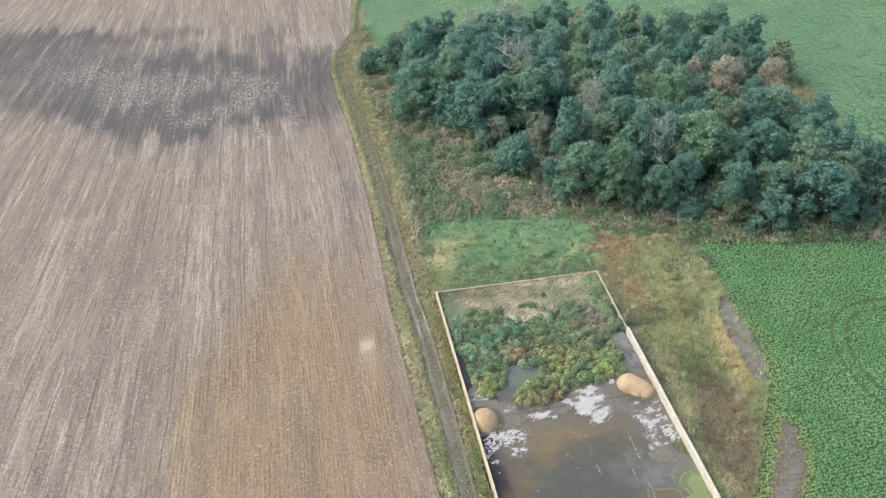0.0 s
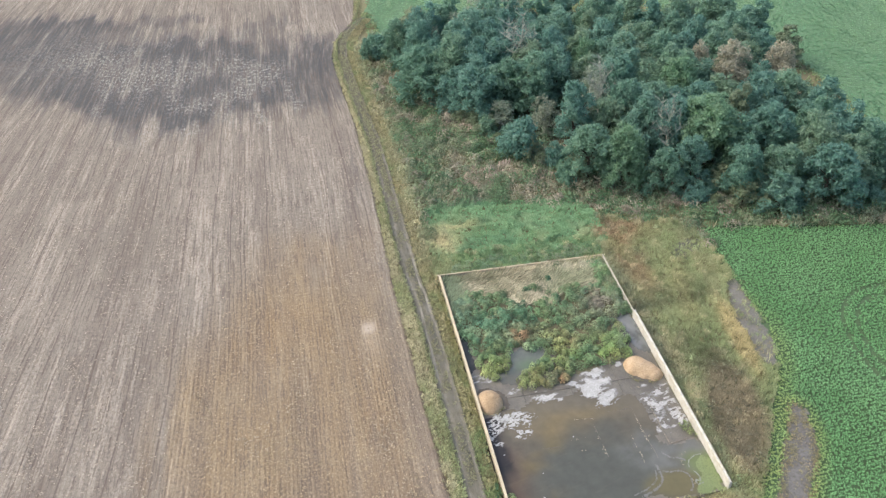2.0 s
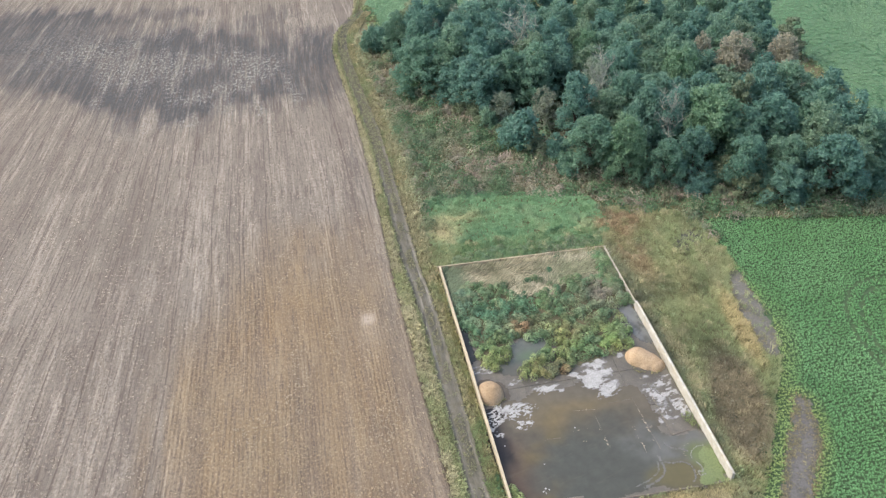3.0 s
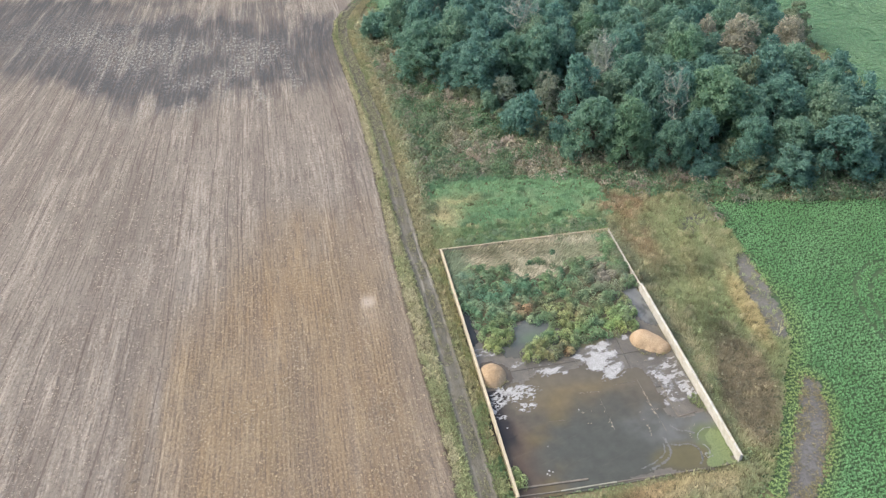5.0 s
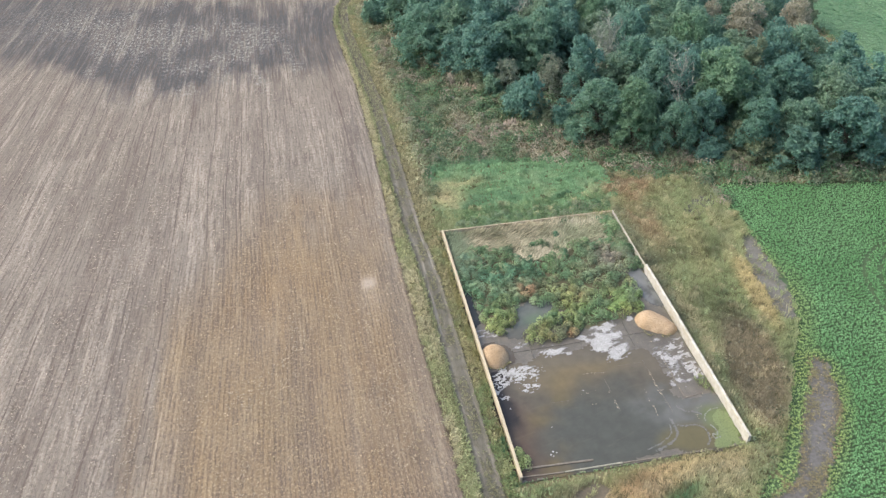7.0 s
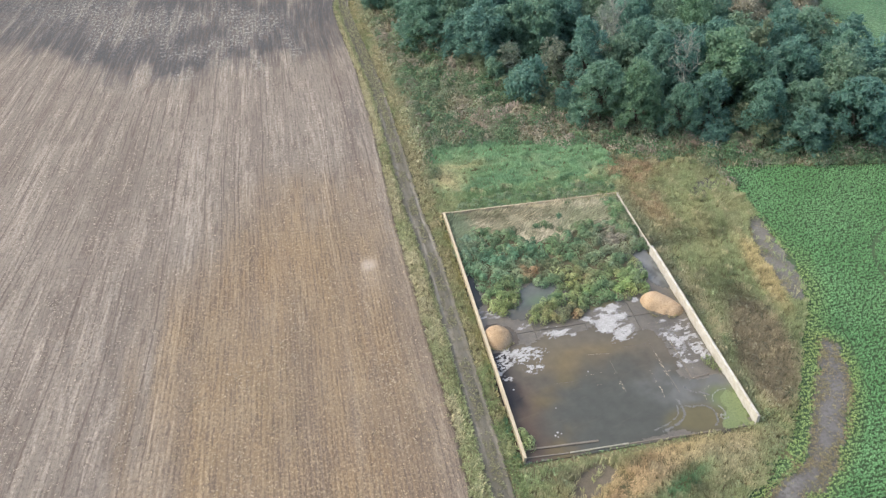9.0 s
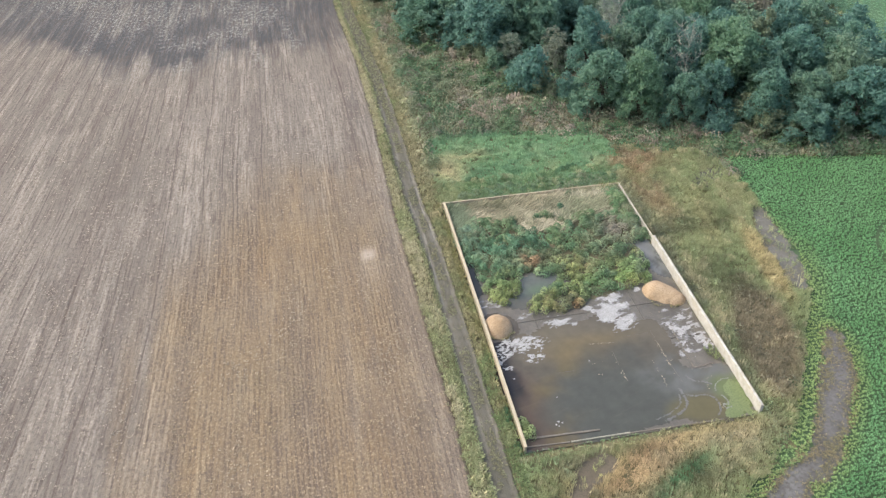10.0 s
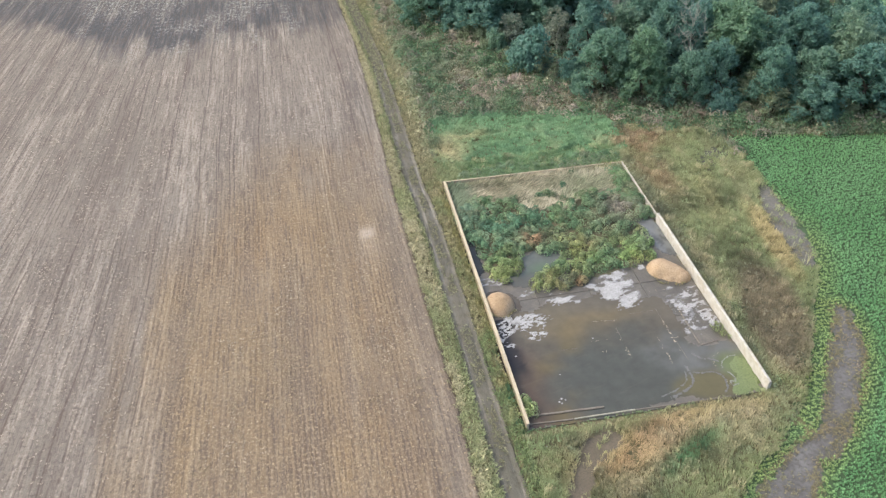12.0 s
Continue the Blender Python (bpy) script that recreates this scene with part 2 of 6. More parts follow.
def leafy(name, rough=0.6, through_light=0.3, shade=0.3):
    """Leaves and stalks whose colour comes with each clump."""
    def build(n, l, s):
        geo = n.new("ShaderNodeNewGeometry")
        col = mix(n, l, shade, attribute(n, "tint"), ramp(n, l, geo.outputs["Random Per Island"], [(0.0, 0.35), (1.0, 1.0)]), "MULTIPLY")
        l.new(col, s.inputs["Base Color"])
        back = n.new("ShaderNodeBsdfTranslucent")
        l.new(col, back.inputs["Color"])
        both = n.new("ShaderNodeMixShader")
        both.inputs[0].default_value = through_light
        l.new(s.outputs[0], both.inputs[1])
        l.new(back.outputs[0], both.inputs[2])
        l.new(both.outputs[0], n["Material Output"].inputs["Surface"])
    return material(name, build, rough, 0.25)


def crown_leaves(name, tones, rough=0.55):
    """Tree leaves: each tree takes its own tone, each spray its own brightness."""
    def build(n, l, s):
        geo, info = n.new("ShaderNodeNewGeometry"), n.new("ShaderNodeObjectInfo")
        tone = ramp(n, l, info.outputs["Random"], [(i / max(len(tones) - 1, 1), c) for i, c in enumerate(tones)])
        col = mix(n, l, 0.7, tone, ramp(n, l, geo.outputs["Random Per Island"], [(0.0, 0.75), (0.65, 1.0), (1.0, 1.4)]), "MULTIPLY")
        l.new(col, s.inputs["Base Color"])
        back = n.new("ShaderNodeBsdfTranslucent")
        l.new(col, back.inputs["Color"])
        both = n.new("ShaderNodeMixShader")
        both.inputs[0].default_value = 0.55
        l.new(s.outputs[0], both.inputs[1])
        l.new(back.outputs[0], both.inputs[2])
        l.new(both.outputs[0], n["Material Output"].inputs["Surface"])
    return material(name, build, rough, 0.3)


def water_build(n, l, s):
    fine, drift = noise_tex(n, l, 0.9, detail=5), noise_tex(n, l, 0.8, (0.35, 1.6, 1), 5, 0.7, 0.3)
    col = mix(n, l, 0.45, attribute(n, "tint"), ramp(n, l, fine, [(0.3, 0.55), (0.7, 1.0)]), "MULTIPLY")
    col = mix(n, l, ramp(n, l, drift, [(0.55, 0.0), (0.80, 0.2)]), col, (0.15, 0.135, 0.105))
    l.new(col, s.inputs["Base Color"])
    s.inputs["IOR"].default_value = 1.33
    bumped(n, l, s, noise_tex(n, l, 2.2, detail=2), 0.05, 0.02)


def concrete_build(wet):
    def build(n, l, s):
        broad, mid, fine = noise_tex(n, l, 0.35), noise_tex(n, l, 1.7, detail=5), noise_tex(n, l, 22.0, detail=4)
        info = n.new("ShaderNodeObjectInfo")
        if wet:
            col = mix(n, l, ramp(n, l, broad, [(0.38, 0.0), (0.62, 1.0)]), (0.089, 0.081, 0.064), (0.122, 0.110, 0.088))
            col = mix(n, l, ramp(n, l, mid, [(0.45, 0.0), (0.68, 0.65)]), col, (0.062, 0.058, 0.050))
            col = mix(n, l, ramp(n, l, fine, [(0.56, 0.0), (0.70, 0.5)]), col, (0.24, 0.215, 0.19))
            col = mix(n, l, 0.35, col, ramp(n, l, info.outputs["Random"], [(0.0, 0.6), (1.0, 1.0)]), "MULTIPLY")
        else:
            col = mix(n, l, ramp(n, l, mid, [(0.35, 0.0), (0.65, 1.0)]), (0.34, 0.325, 0.275), (0.45, 0.435, 0.39))
            col = mix(n, l, ramp(n, l, broad, [(0.52, 0.0), (0.72, 0.5)]), col, (0.33, 0.29, 0.21))
            col = mix(n, l, ramp(n, l, fine, [(0.60, 0.0), (0.72, 0.5)]), col, (0.25, 0.23, 0.19))
        l.new(col, s.inputs["Base Color"])
        bumped(n, l, s, fine, 0.5, 0.02)
    return build


M_GROUND = material("rough_ground", speckled((0.151, 0.148, 0.072), (0.189, 0.164, 0.101), (0.094, 0.097, 0.047), 0.25, 3.5, 0.08), 0.9)
M_FIELD = material("stubble_soil", stubble_build, 0.95, 0.15)
M_TRACK = material("track_dirt", track_build, 0.9, 0.2)
M_CROPSOIL = material("crop_soil", speckled((0.054, 0.094, 0.044), (0.060, 0.104, 0.048), (0.046, 0.078, 0.040), 0.5, 6.0, 0.05), 0.9)
M_MUD = material("wet_mud", speckled((0.138, 0.134, 0.126), (0.090, 0.086, 0.078), (0.058, 0.053, 0.040), 0.5, 3.2, 0.08), 0.5, 0.4)
M_DRY = material("bare_earth", speckled((0.158, 0.155, 0.143), (0.125, 0.122, 0.108), (0.085, 0.084, 0.062), 0.7, 4.0, 0.04), 0.9)
M_LITTER = material("wood_floor_litter", speckled((0.130, 0.128, 0.092), (0.105, 0.128, 0.080), (0.160, 0.142, 0.105), 0.4, 5.0, 0.05), 0.95)
M_PATH = material("trodden_earth", speckled((0.105, 0.090, 0.066), (0.130, 0.112, 0.084), (0.072, 0.064, 0.044), 0.8, 6.0, 0.04), 0.9)
M_FARSOIL = material("far_crop_soil", speckled((0.098, 0.182, 0.098), (0.108, 0.194, 0.104), (0.088, 0.148, 0.082), 0.5, 6.0, 0.05), 0.9)
M_SILT = material("dark_silt", speckled((0.10, 0.095, 0.055), (0.075, 0.08, 0.045), (0.13, 0.115, 0.075), 0.6, 5.0, 0.05), 0.9)
M_GRASS = leafy("grass_blades", 0.65, 0.3)
M_WEED = leafy("weed_leaves", 0.55, 0.3, 0.22)
M_BEET = leafy("crop_leaves", 0.55, 0.3, 0.16)
M_TREE = crown_leaves("tree_leaves", [(0.137, 0.269, 0.219), (0.181, 0.308, 0.214), (0.146, 0.280, 0.227), (0.154, 0.289, 0.233), (0.197, 0.317, 0.218), (0.133, 0.263, 0.214), (0.168, 0.302, 0.218)])
M_TREE_DUSTY = crown_leaves("dusty_olive_leaves", [(0.200, 0.307, 0.210), (0.222, 0.318, 0.216), (0.190, 0.303, 0.212)])
M_TREE_BRIGHT = crown_leaves("bright_tree_leaves", [(0.181, 0.311, 0.200), (0.196, 0.321, 0.197)])
M_TREE_BROWN = crown_leaves("russet_tree_leaves", [(0.40, 0.385, 0.295), (0.37, 0.365, 0.285)])
M_TREE_OLIVE = crown_leaves("thin_olive_leaves", [(0.300, 0.355, 0.275), (0.330, 0.365, 0.290), (0.275, 0.350, 0.270)])
M_TREE_YELLOW = crown_leaves("yellowing_tree_leaves", [(0.25, 0.30, 0.19), (0.22, 0.28, 0.185)])
M_BARK = material("bark", speckled((0.055, 0.047, 0.036), (0.083, 0.072, 0.055), (0.034, 0.028, 0.022), 1.5, 12.0, 0.03), 0.9)
M_DEADWOOD = material("bleached_wood", speckled((0.27, 0.30, 0.255), (0.33, 0.36, 0.31), (0.19, 0.21, 0.18), 1.5, 12.0, 0.02), 0.9)
M_SLAB = material("wet_concrete", concrete_build(True), 0.45, 0.5)
M_WALL = material("pale_concrete", concrete_build(False), 0.85, 0.3)
M_WALL_TAN = material("stained_concrete", speckled((0.45, 0.395, 0.285), (0.39, 0.335, 0.235), (0.26, 0.215, 0.15), 0.5, 14.0, 0.02), 0.85)
M_KERB = material("algae_stained_kerb", speckled((0.330, 0.318, 0.265), (0.255, 0.248, 0.195), (0.14, 0.145, 0.100), 0.9, 9.0, 0.02), 0.85)
M_WATER = material("murky_water", water_build, 0.08, 0.5)
M_CRUST = material("dried_white_crust", speckled((0.365, 0.370, 0.362), (0.285, 0.288, 0.280), (0.19, 0.188, 0.180), 1.2, 9.0, 0.02), 0.7)
M_FILM = material("dried_grey_film", speckled((0.172, 0.170, 0.168), (0.132, 0.130, 0.124), (0.225, 0.224, 0.220), 1.6, 8.0, 0.01), 0.6)
M_FOAM = material("pale_foam", speckled((0.235, 0.245, 0.225), (0.165, 0.172, 0.152), (0.125, 0.132, 0.112), 1.8, 12.0, 0.01), 0.6)
M_SLICK = material("thin_scum", speckled((0.128, 0.131, 0.124), (0.104, 0.105, 0.098), (0.090, 0.090, 0.080), 2.5, 9.0, 0.01), 0.4)
M_HEAP = material("tan_grain", speckled((0.285, 0.200, 0.115), (0.400, 0.305, 0.200), (0.185, 0.128, 0.074), 0.6, 11.0, 0.05), 0.8)
M_ALGAE = material("green_scum", speckled((0.122, 0.158, 0.066), (0.150, 0.184, 0.084), (0.080, 0.102, 0.046), 1.1, 7.0, 0.01), 0.5)
M_WOOD = material("weathered_plank", speckled((0.183, 0.166, 0.139), (0.139, 0.122, 0.100), (0.100, 0.089, 0.072), 2.0, 16.0, 0.01), 0.85)


# ---- mesh helpers ----
def raw_mesh(name, verts, faces, mat, attrs=None, flat=True):
    """A mesh from arrays: verts (n, 3), faces (m, 3 or 4). attrs: colours (n, 3) or numbers (n,) by name."""
    verts, faces = np.asarray(verts, np.float32), np.asarray(faces, np.int32)
    me = bpy.data.meshes.new(name)
    me.vertices.add(len(verts))
    me.vertices.foreach_set("co", verts.ravel())
    k = faces.shape[1]
    me.loops.add(faces.size)
    me.loops.foreach_set("vertex_index", faces.ravel())
    me.polygons.add(len(faces))
    me.polygons.foreach_set("loop_start", np.arange(0, faces.size, k, dtype=np.int32))
    me.update(calc_edges=True)
    for key, values in (attrs or {}).items():
        values = np.asarray(values, np.float32)
        if values.ndim == 2:
            a = me.attributes.new(key, "FLOAT_COLOR", "POINT")
            a.data.foreach_set("color", np.c_[values, np.ones(len(values))].astype(np.float32).ravel())
        else:
            a = me.attributes.new(key, "FLOAT", "POINT")
            a.data.foreach_set("value", values)
    if not flat:
        me.polygons.foreach_set("use_smooth", np.ones(len(faces), bool))
    me.materials.append(mat)
    me.validate()
    return me


def grid_faces(nx, ny):
    i = np.arange((nx - 1) * (ny - 1))
    a = i // (nx - 1) * nx + i % (nx - 1)
    return np.c_[a, a + 1, a + nx + 1, a + nx]


def part(name, bm, mat, parent=None, label="", smooth=False):
    me = bpy.data.meshes.new(name)
    bm.normal_update()
    bm.to_mesh(me)
    bm.free()
    me.materials.append(mat)
    if smooth:
        me.polygons.foreach_set("use_smooth", np.ones(len(me.polygons), bool))
    ob = new(name, me)
    ob.parent = parent
    return tagged(ob, label)


def sheet(name, loop, z, mat, label, ragged=0.25, cell=0.5, category="ground", attrs=None, lift=None):
    """A flat sheet of ground inside an outline, with a ragged rim."""
    lo, hi = loop.min(0) - 0.5, loop.max(0) + 0.5
    nx, ny = int((hi[0] - lo[0]) / cell) + 2, int((hi[1] - lo[1]) / cell) + 2
    gx, gy = np.meshgrid(lo[0] + np.arange(nx) * cell, lo[1] + np.arange(ny) * cell)
    gx, gy = gx.ravel(), gy.ravel()
    gx, gy = gx + (hashed(gx, gy, 3) - 0.5) * cell * 0.7, gy + (hashed(gx, gy, 5) - 0.5) * cell * 0.7
    d = inward(loop, gx, gy) + (patchy(gx, gy, 1.5, 9) - 0.5) * ragged * 2
    f = grid_faces(nx, ny)
    f = f[(d[f] > 0).sum(1) >= 2]
    used = np.unique(f)
    renum = np.zeros(len(gx), int)
    renum[used] = np.arange(len(used))
    x, y = gx[used], gy[used]
    zz = np.full(len(x), z) + (lift(x, y) if lift else 0)
    me = raw_mesh(name, np.c_[x, y, zz], renum[f], mat, {k: v(x, y) for k, v in (attrs or {}).items()}, False)
    return tagged(new(name, me), label, category, kind="structure")


def tube(bm, points, radii, sides=6):
    """A tapered tube along points, closed at its ends."""
    rings = []
    pts = [Vector(p) for p in points]
    for i, (p, r) in enumerate(zip(pts, radii)):
        d = (pts[min(i + 1, len(pts) - 1)] - pts[max(i - 1, 0)]).normalized()
        q = d.to_track_quat("Z", "Y").to_matrix()
        rings.append([bm.verts.new(p + q @ Vector((math.cos(a) * r, math.sin(a) * r, 0))) for a in (2 * math.pi * k / sides for k in range(sides))])
    for a, b in zip(rings, rings[1:]):
        for k in range(sides):
            bm.faces.new((a[k], a[(k + 1) % sides], b[(k + 1) % sides], b[k]))
    bm.faces.new(rings[-1])
    bm.faces.new(rings[0][::-1])


# ---- scattered growth ----
def clumps(name, x, y, tint, height, spread, leaves, width, mat, label, category, droop=0.5, ground=None, seed=0, blade=False, kind="stuff", lie=None, bias=(1.8, 1.8, 1.85), uneven=0.35, comb=0.45):
    """Growth as one object: at each place a tuft of bent leaves that lean outward. height, spread, tint: per tuft. lie: a common lean of the stalks."""
    r = np.random.default_rng(seed)
    n, m = len(x), leaves
    height, spread = np.broadcast_to(height, n), np.broadcast_to(spread, n)
    z0 = np.zeros(n) if ground is None else ground
    ang = (np.arange(m)[None] / m * 2 * np.pi + r.uniform(0, 6.28, (n, 1)) + r.normal(0, 0.5, (n, m)))
    out = np.stack([np.cos(ang), np.sin(ang)], -1)
    if lie is not None:
        out = out * comb + (np.asarray(lie) if np.ndim(lie) == 1 else np.asarray(lie)[:, None])
        out /= np.linalg.norm(out, axis=-1, keepdims=True)
    side = np.stack([-out[..., 1], out[..., 0]], -1)
    reach = spread[:, None] * r.uniform(0.5, 1.0, (n, m))
    h = height[:, None] * r.uniform(0.6, 1.0, (n, m))
    w = width * r.uniform(0.6, 1.3, (n, m)) * (spread / spread.mean())[:, None] ** 0.5
    base = np.stack([x, y], -1)[:, None] + r.normal(0, 0.15, (n, m, 2)) * spread[:, None, None]
    mid, tip = base + out * (reach * 0.5)[..., None], base + out * reach[..., None]
    v = np.zeros((n, m, 4, 3))
    v[:, :, 0, :2], v[:, :, 0, 2] = base, z0[:, None]
    half = side * (w * 0.5)[..., None]
    v[:, :, 1, :2], v[:, :, 1, 2] = mid + half, z0[:, None] + h
    v[:, :, 3, :2], v[:, :, 3, 2] = mid - half, z0[:, None] + h
    v[:, :, 2, :2], v[:, :, 2, 2] = tip, z0[:, None] + h * (1 - droop)
    if blade:
        v[:, :, 2, 2] = z0[:, None] + h * 1.1
        v[:, :, 1, 2] = v[:, :, 3, 2] = z0[:, None] + h * 0.6
    col = np.repeat(np.asarray(tint) * bias * r.uniform(1 - uneven, 1 + uneven, (n, 1)), m * 4, 0) * np.repeat(r.uniform(0.8, 1.2, n * m), 4)[:, None]
    me = raw_mesh(name, v.reshape(-1, 3), np.arange(n * m * 4).reshape(-1, 4), mat, {"tint": col})
    return tagged(new(name, me), label, category, kind=kind)


def domes(name, x, y, tint, height, radius, leaves, size, mat, label, category, seed=0, bias=(1.65, 1.85, 1.95), uneven=0.25):
    """Leafy growth as one object: at each place a low rounded cushion of leaves."""
    r = np.random.default_rng(seed)
    n, m = len(x), leaves
    d = r.normal(0, 1, (n, m, 3))
    d[..., 2] = np.abs(d[..., 2]) + 0.15
    d /= np.linalg.norm(d, axis=-1, keepdims=True)
    scale = np.stack([radius, radius, height], -1)[:, None]
    p = np.stack([x, y, np.zeros(n)], -1)[:, None] + d * scale * r.uniform(0.86, 1.06, (n, m, 1))
    nrm = d + r.normal(0, 0.3, (n, m, 3)) + (0, 0, 0.25)
    nrm /= np.linalg.norm(nrm, axis=-1, keepdims=True)
    a = np.cross(nrm, r.normal(0, 1, (n, m, 3)))
    a /= np.linalg.norm(a, axis=-1, keepdims=True)
    c = np.cross(nrm, a)
    s = size * r.uniform(0.6, 1.3, (n, m, 1))
    v = np.stack([p - a * s * 0.5 - nrm * s * 0.15, p - c * s * 0.36 + nrm * s * 0.1, p + a * s * 0.6 - nrm * s * 0.2, p + c * s * 0.36 + nrm * s * 0.1], 2)
    v[..., 2] = np.maximum(v[..., 2], 0.02)
    col = np.repeat(np.asarray(tint) * bias * r.uniform(1 - uneven, 1 + uneven, (n, 1)), m * 4, 0) * np.repeat(r.uniform(0.82, 1.18, n * m), 4)[:, None]
    me = raw_mesh(name, v.reshape(-1, 3), np.arange(n * m * 4).reshape(-1, 4), mat, {"tint": col})
    return tagged(new(name, me), label, category, kind="stuff")


def scatter(lo, hi, per_m2, keep, seed):
    """Places in a box at that density for which keep(x, y), a chance from 0 to 1, lets them stand."""
    r = np.random.default_rng(seed)
    n = int((hi[0] - lo[0]) * (hi[1] - lo[1]) * per_m2)
    x, y = r.uniform(lo[0], hi[0], n), r.uniform(lo[1], hi[1], n)
    ok = r.uniform(0, 1, n) < keep(x, y)
    return x[ok], y[ok]


def blend(*pairs):
    """A colour per place: starts with the first colour, then lays the others over it by their weights."""
    out = None
    for weight, colour in pairs:
        w = np.asarray(weight)[:, None]
        out = w * 0 + np.array(colour) if out is None else out * (1 - w) + np.array(colour) * w
    return out


# ---- ground, field, track ----
def big_sheet():
    lines = np.r_[-2500, -900, -300, np.arange(-120, 181, 6), 300, 900, 2500]
    gx, gy = np.meshgrid(lines, lines)
    me = raw_mesh("ground", np.c_[gx.ravel(), gy.ravel(), np.full(gx.size, -0.12)], grid_faces(len(lines), len(lines)), M_GROUND)
    return tagged(new("ground", me), "rough grassy ground reaching the horizon", "ground", kind="structure")


big_sheet()


def stubble_field():
    rows = np.r_[np.arange(-60, 0, 1.5), np.arange(0, 170, 0.75), np.arange(170, 420, 12)]
    cols = np.r_[0, 0.2, 0.5, np.arange(1, 95, 0.75), np.arange(96, 300, 10)]
    gy, gd = np.meshgrid(rows, cols, indexing="ij")
    rim = (patchy(gy.ravel(), gd.ravel() * 0, 1.2, 4).reshape(gy.shape) - 0.5) * 0.5 * (gd < 0.4)
    gx = field_edge(gy) - gd + rim
    x, y = gx.ravel(), gy.ravel()
    n1, n2, n3 = patchy(x, y * 0.6, 6, 21), patchy(x, y, 22, 22), patchy(x * 1.6, y * 0.5, 4, 23)
    # damp hollows and chaff, drawn out along the passes
    wx = x + (patchy(x, y, 7, 24) - 0.5) * 4
    wy = y + (patchy(x, y, 7, 25) - 0.5) * 4 + (patchy(x, y * 0.05, 1.7, 26) - 0.5) * 8

    def blots(places):
        return sum(w * np.exp(-((((wx - cx) / rx) ** 2 + ((wy - cy - (wx - cx) * tilt) / ry) ** 2) ** 2)) for cx, cy, rx, ry, w, tilt in places)

    hollow = blots([(-63, 135.5, 13, 5.5, 1.0, -0.2), (-66, 126, 13, 8, 0.7, -0.2), (-48, 118.5, 3.6, 5, 0.9, 0), (-57, 119, 9, 6, 0.5, 0), (-52, 103, 5.5, 9, 0.85, -0.2), (-61, 109, 9, 7, 0.45, -0.3)])
    hollow = hollow + blots([(-31, 103, 4.6, 6.5, 1.0, 0), (-35, 91.5, 5.5, 4.5, 0.9, 0), (-42.5, 97, 7, 7, 0.65, 0), (-20, 93, 4.5, 3.6, 0.95, 0), (-27.5, 93, 6, 4.5, 0.7, 0), (-40, 107, 10, 8, 0.5, 0), (-22, 103, 6, 9, 0.6, 0)])
    hollow = hollow + blots([(-15, 106, 8, 11, 0.30, 0), (-10, 111, 4, 9, 0.45, 0), (-38, 119, 7, 3.5, 0.65, 0), (-27, 116, 5, 4, 0.7, 0), (-40, 133, 7, 3, 0.45, 0), (-20, 126, 8, 4, 0.3, 0)])
    hollow = hollow + blots([(-58, 120, 28, 21, 0.50, -0.35), (-28, 103, 25, 19, 0.62, 0.0)])
    dark = np.clip(hollow * 1.08, 0, 1) * (0.75 + 0.4 * n1)
    chaff = blots([(-38.5, 107, 5.5, 6.5, 0.9, 0), (-22.5, 102, 4.5, 6, 0.95, 0), (-28, 94.5, 7, 2.6, 0.7, 0), (-53, 115.5, 8, 6, 0.5, 0), (-46, 106.5, 4, 4.5, 0.8, 0), (-30, 109, 6, 2.5, 0.8, 0)])
    chaff = chaff + blots([(-45.3, 119, 0.9, 4.5, 0.9, 0), (-38.6, 121, 0.9, 4.5, 0.8, 0), (-31.5, 123, 1.6, 4.5, 0.8, 0), (-24.5, 122, 1.8, 5, 0.7, 0), (-33.2, 85.5, 2.2, 3.5, 1.0, 0), (-27, 88, 2, 4, 0.7, 0), (-20.6, 84, 1.5, 5, 0.9, 0), (-16, 93, 0.6, 6, 0.9, 0), (-48.5, 97, 1.6, 4, 0.8, 0), (-41, 84, 5, 4, 0.5, 0)])
    bit = np.clip(chaff * 0.85 + 0.55 * blots([(-31, 102.5, 15, 10.5, 1.0, 0), (-57, 118, 16, 12, 0.75, -0.2)]), 0, 0.85) * (1 - np.clip(0.9 * blots([(-30.5, 102.5, 4.0, 6, 1.0, 0), (-40, 94, 3, 3, 0.6, 0)]), 0, 1))
    dark = dark * (1 - 0.3 * bit)
    dark = dark + (0.22 + 0.16 * step(60, 90, y)) * step(0, 1, 1 - np.abs(field_edge(y) - x - 2.2) / 2.6) * step(0.35, 0.6, n2)
    bend = np.exp(-((gd.ravel() / 7) ** 2)) * step(125, 95, y)
    flow = np.c_[x - (field_edge(y) + 5.5) * bend + 0.0033 * np.minimum(x + 21, 0) * (y - 60), y, y * 0]
    tan = step(-5, 5, x + 34.0 - 0.14 * y + (n2 - 0.5) * 5 + (patchy(x, y * 0.08, 1.6, 29) - 0.5) * 7) * step(58, 34, y + (n1 - 0.5) * 12 + (patchy(x, y * 0.08, 1.6, 30) - 0.5) * 12) * (0.45 + 0.55 * step(0.5, 5.0, field_edge(y) - x)) * (0.7 + 0.3 * n3)
    pale = 0.8 * np.exp(-((((x + 10.1) / 0.8) ** 2 + ((y - 30.4) / 1.1) ** 2) ** 2)) + 0.25 * np.exp(-((x + 10) / 1.2) ** 2 - ((y - 28) / 2.5) ** 2)
    z = 0.03 + 0.04 * patchy(x * 3, y * 0.25, 3, 6) + 0.05 * (patchy(x, y, 30, 8) - 0.5)
    z = np.where(gd.ravel() < 0.1, -0.15, z)
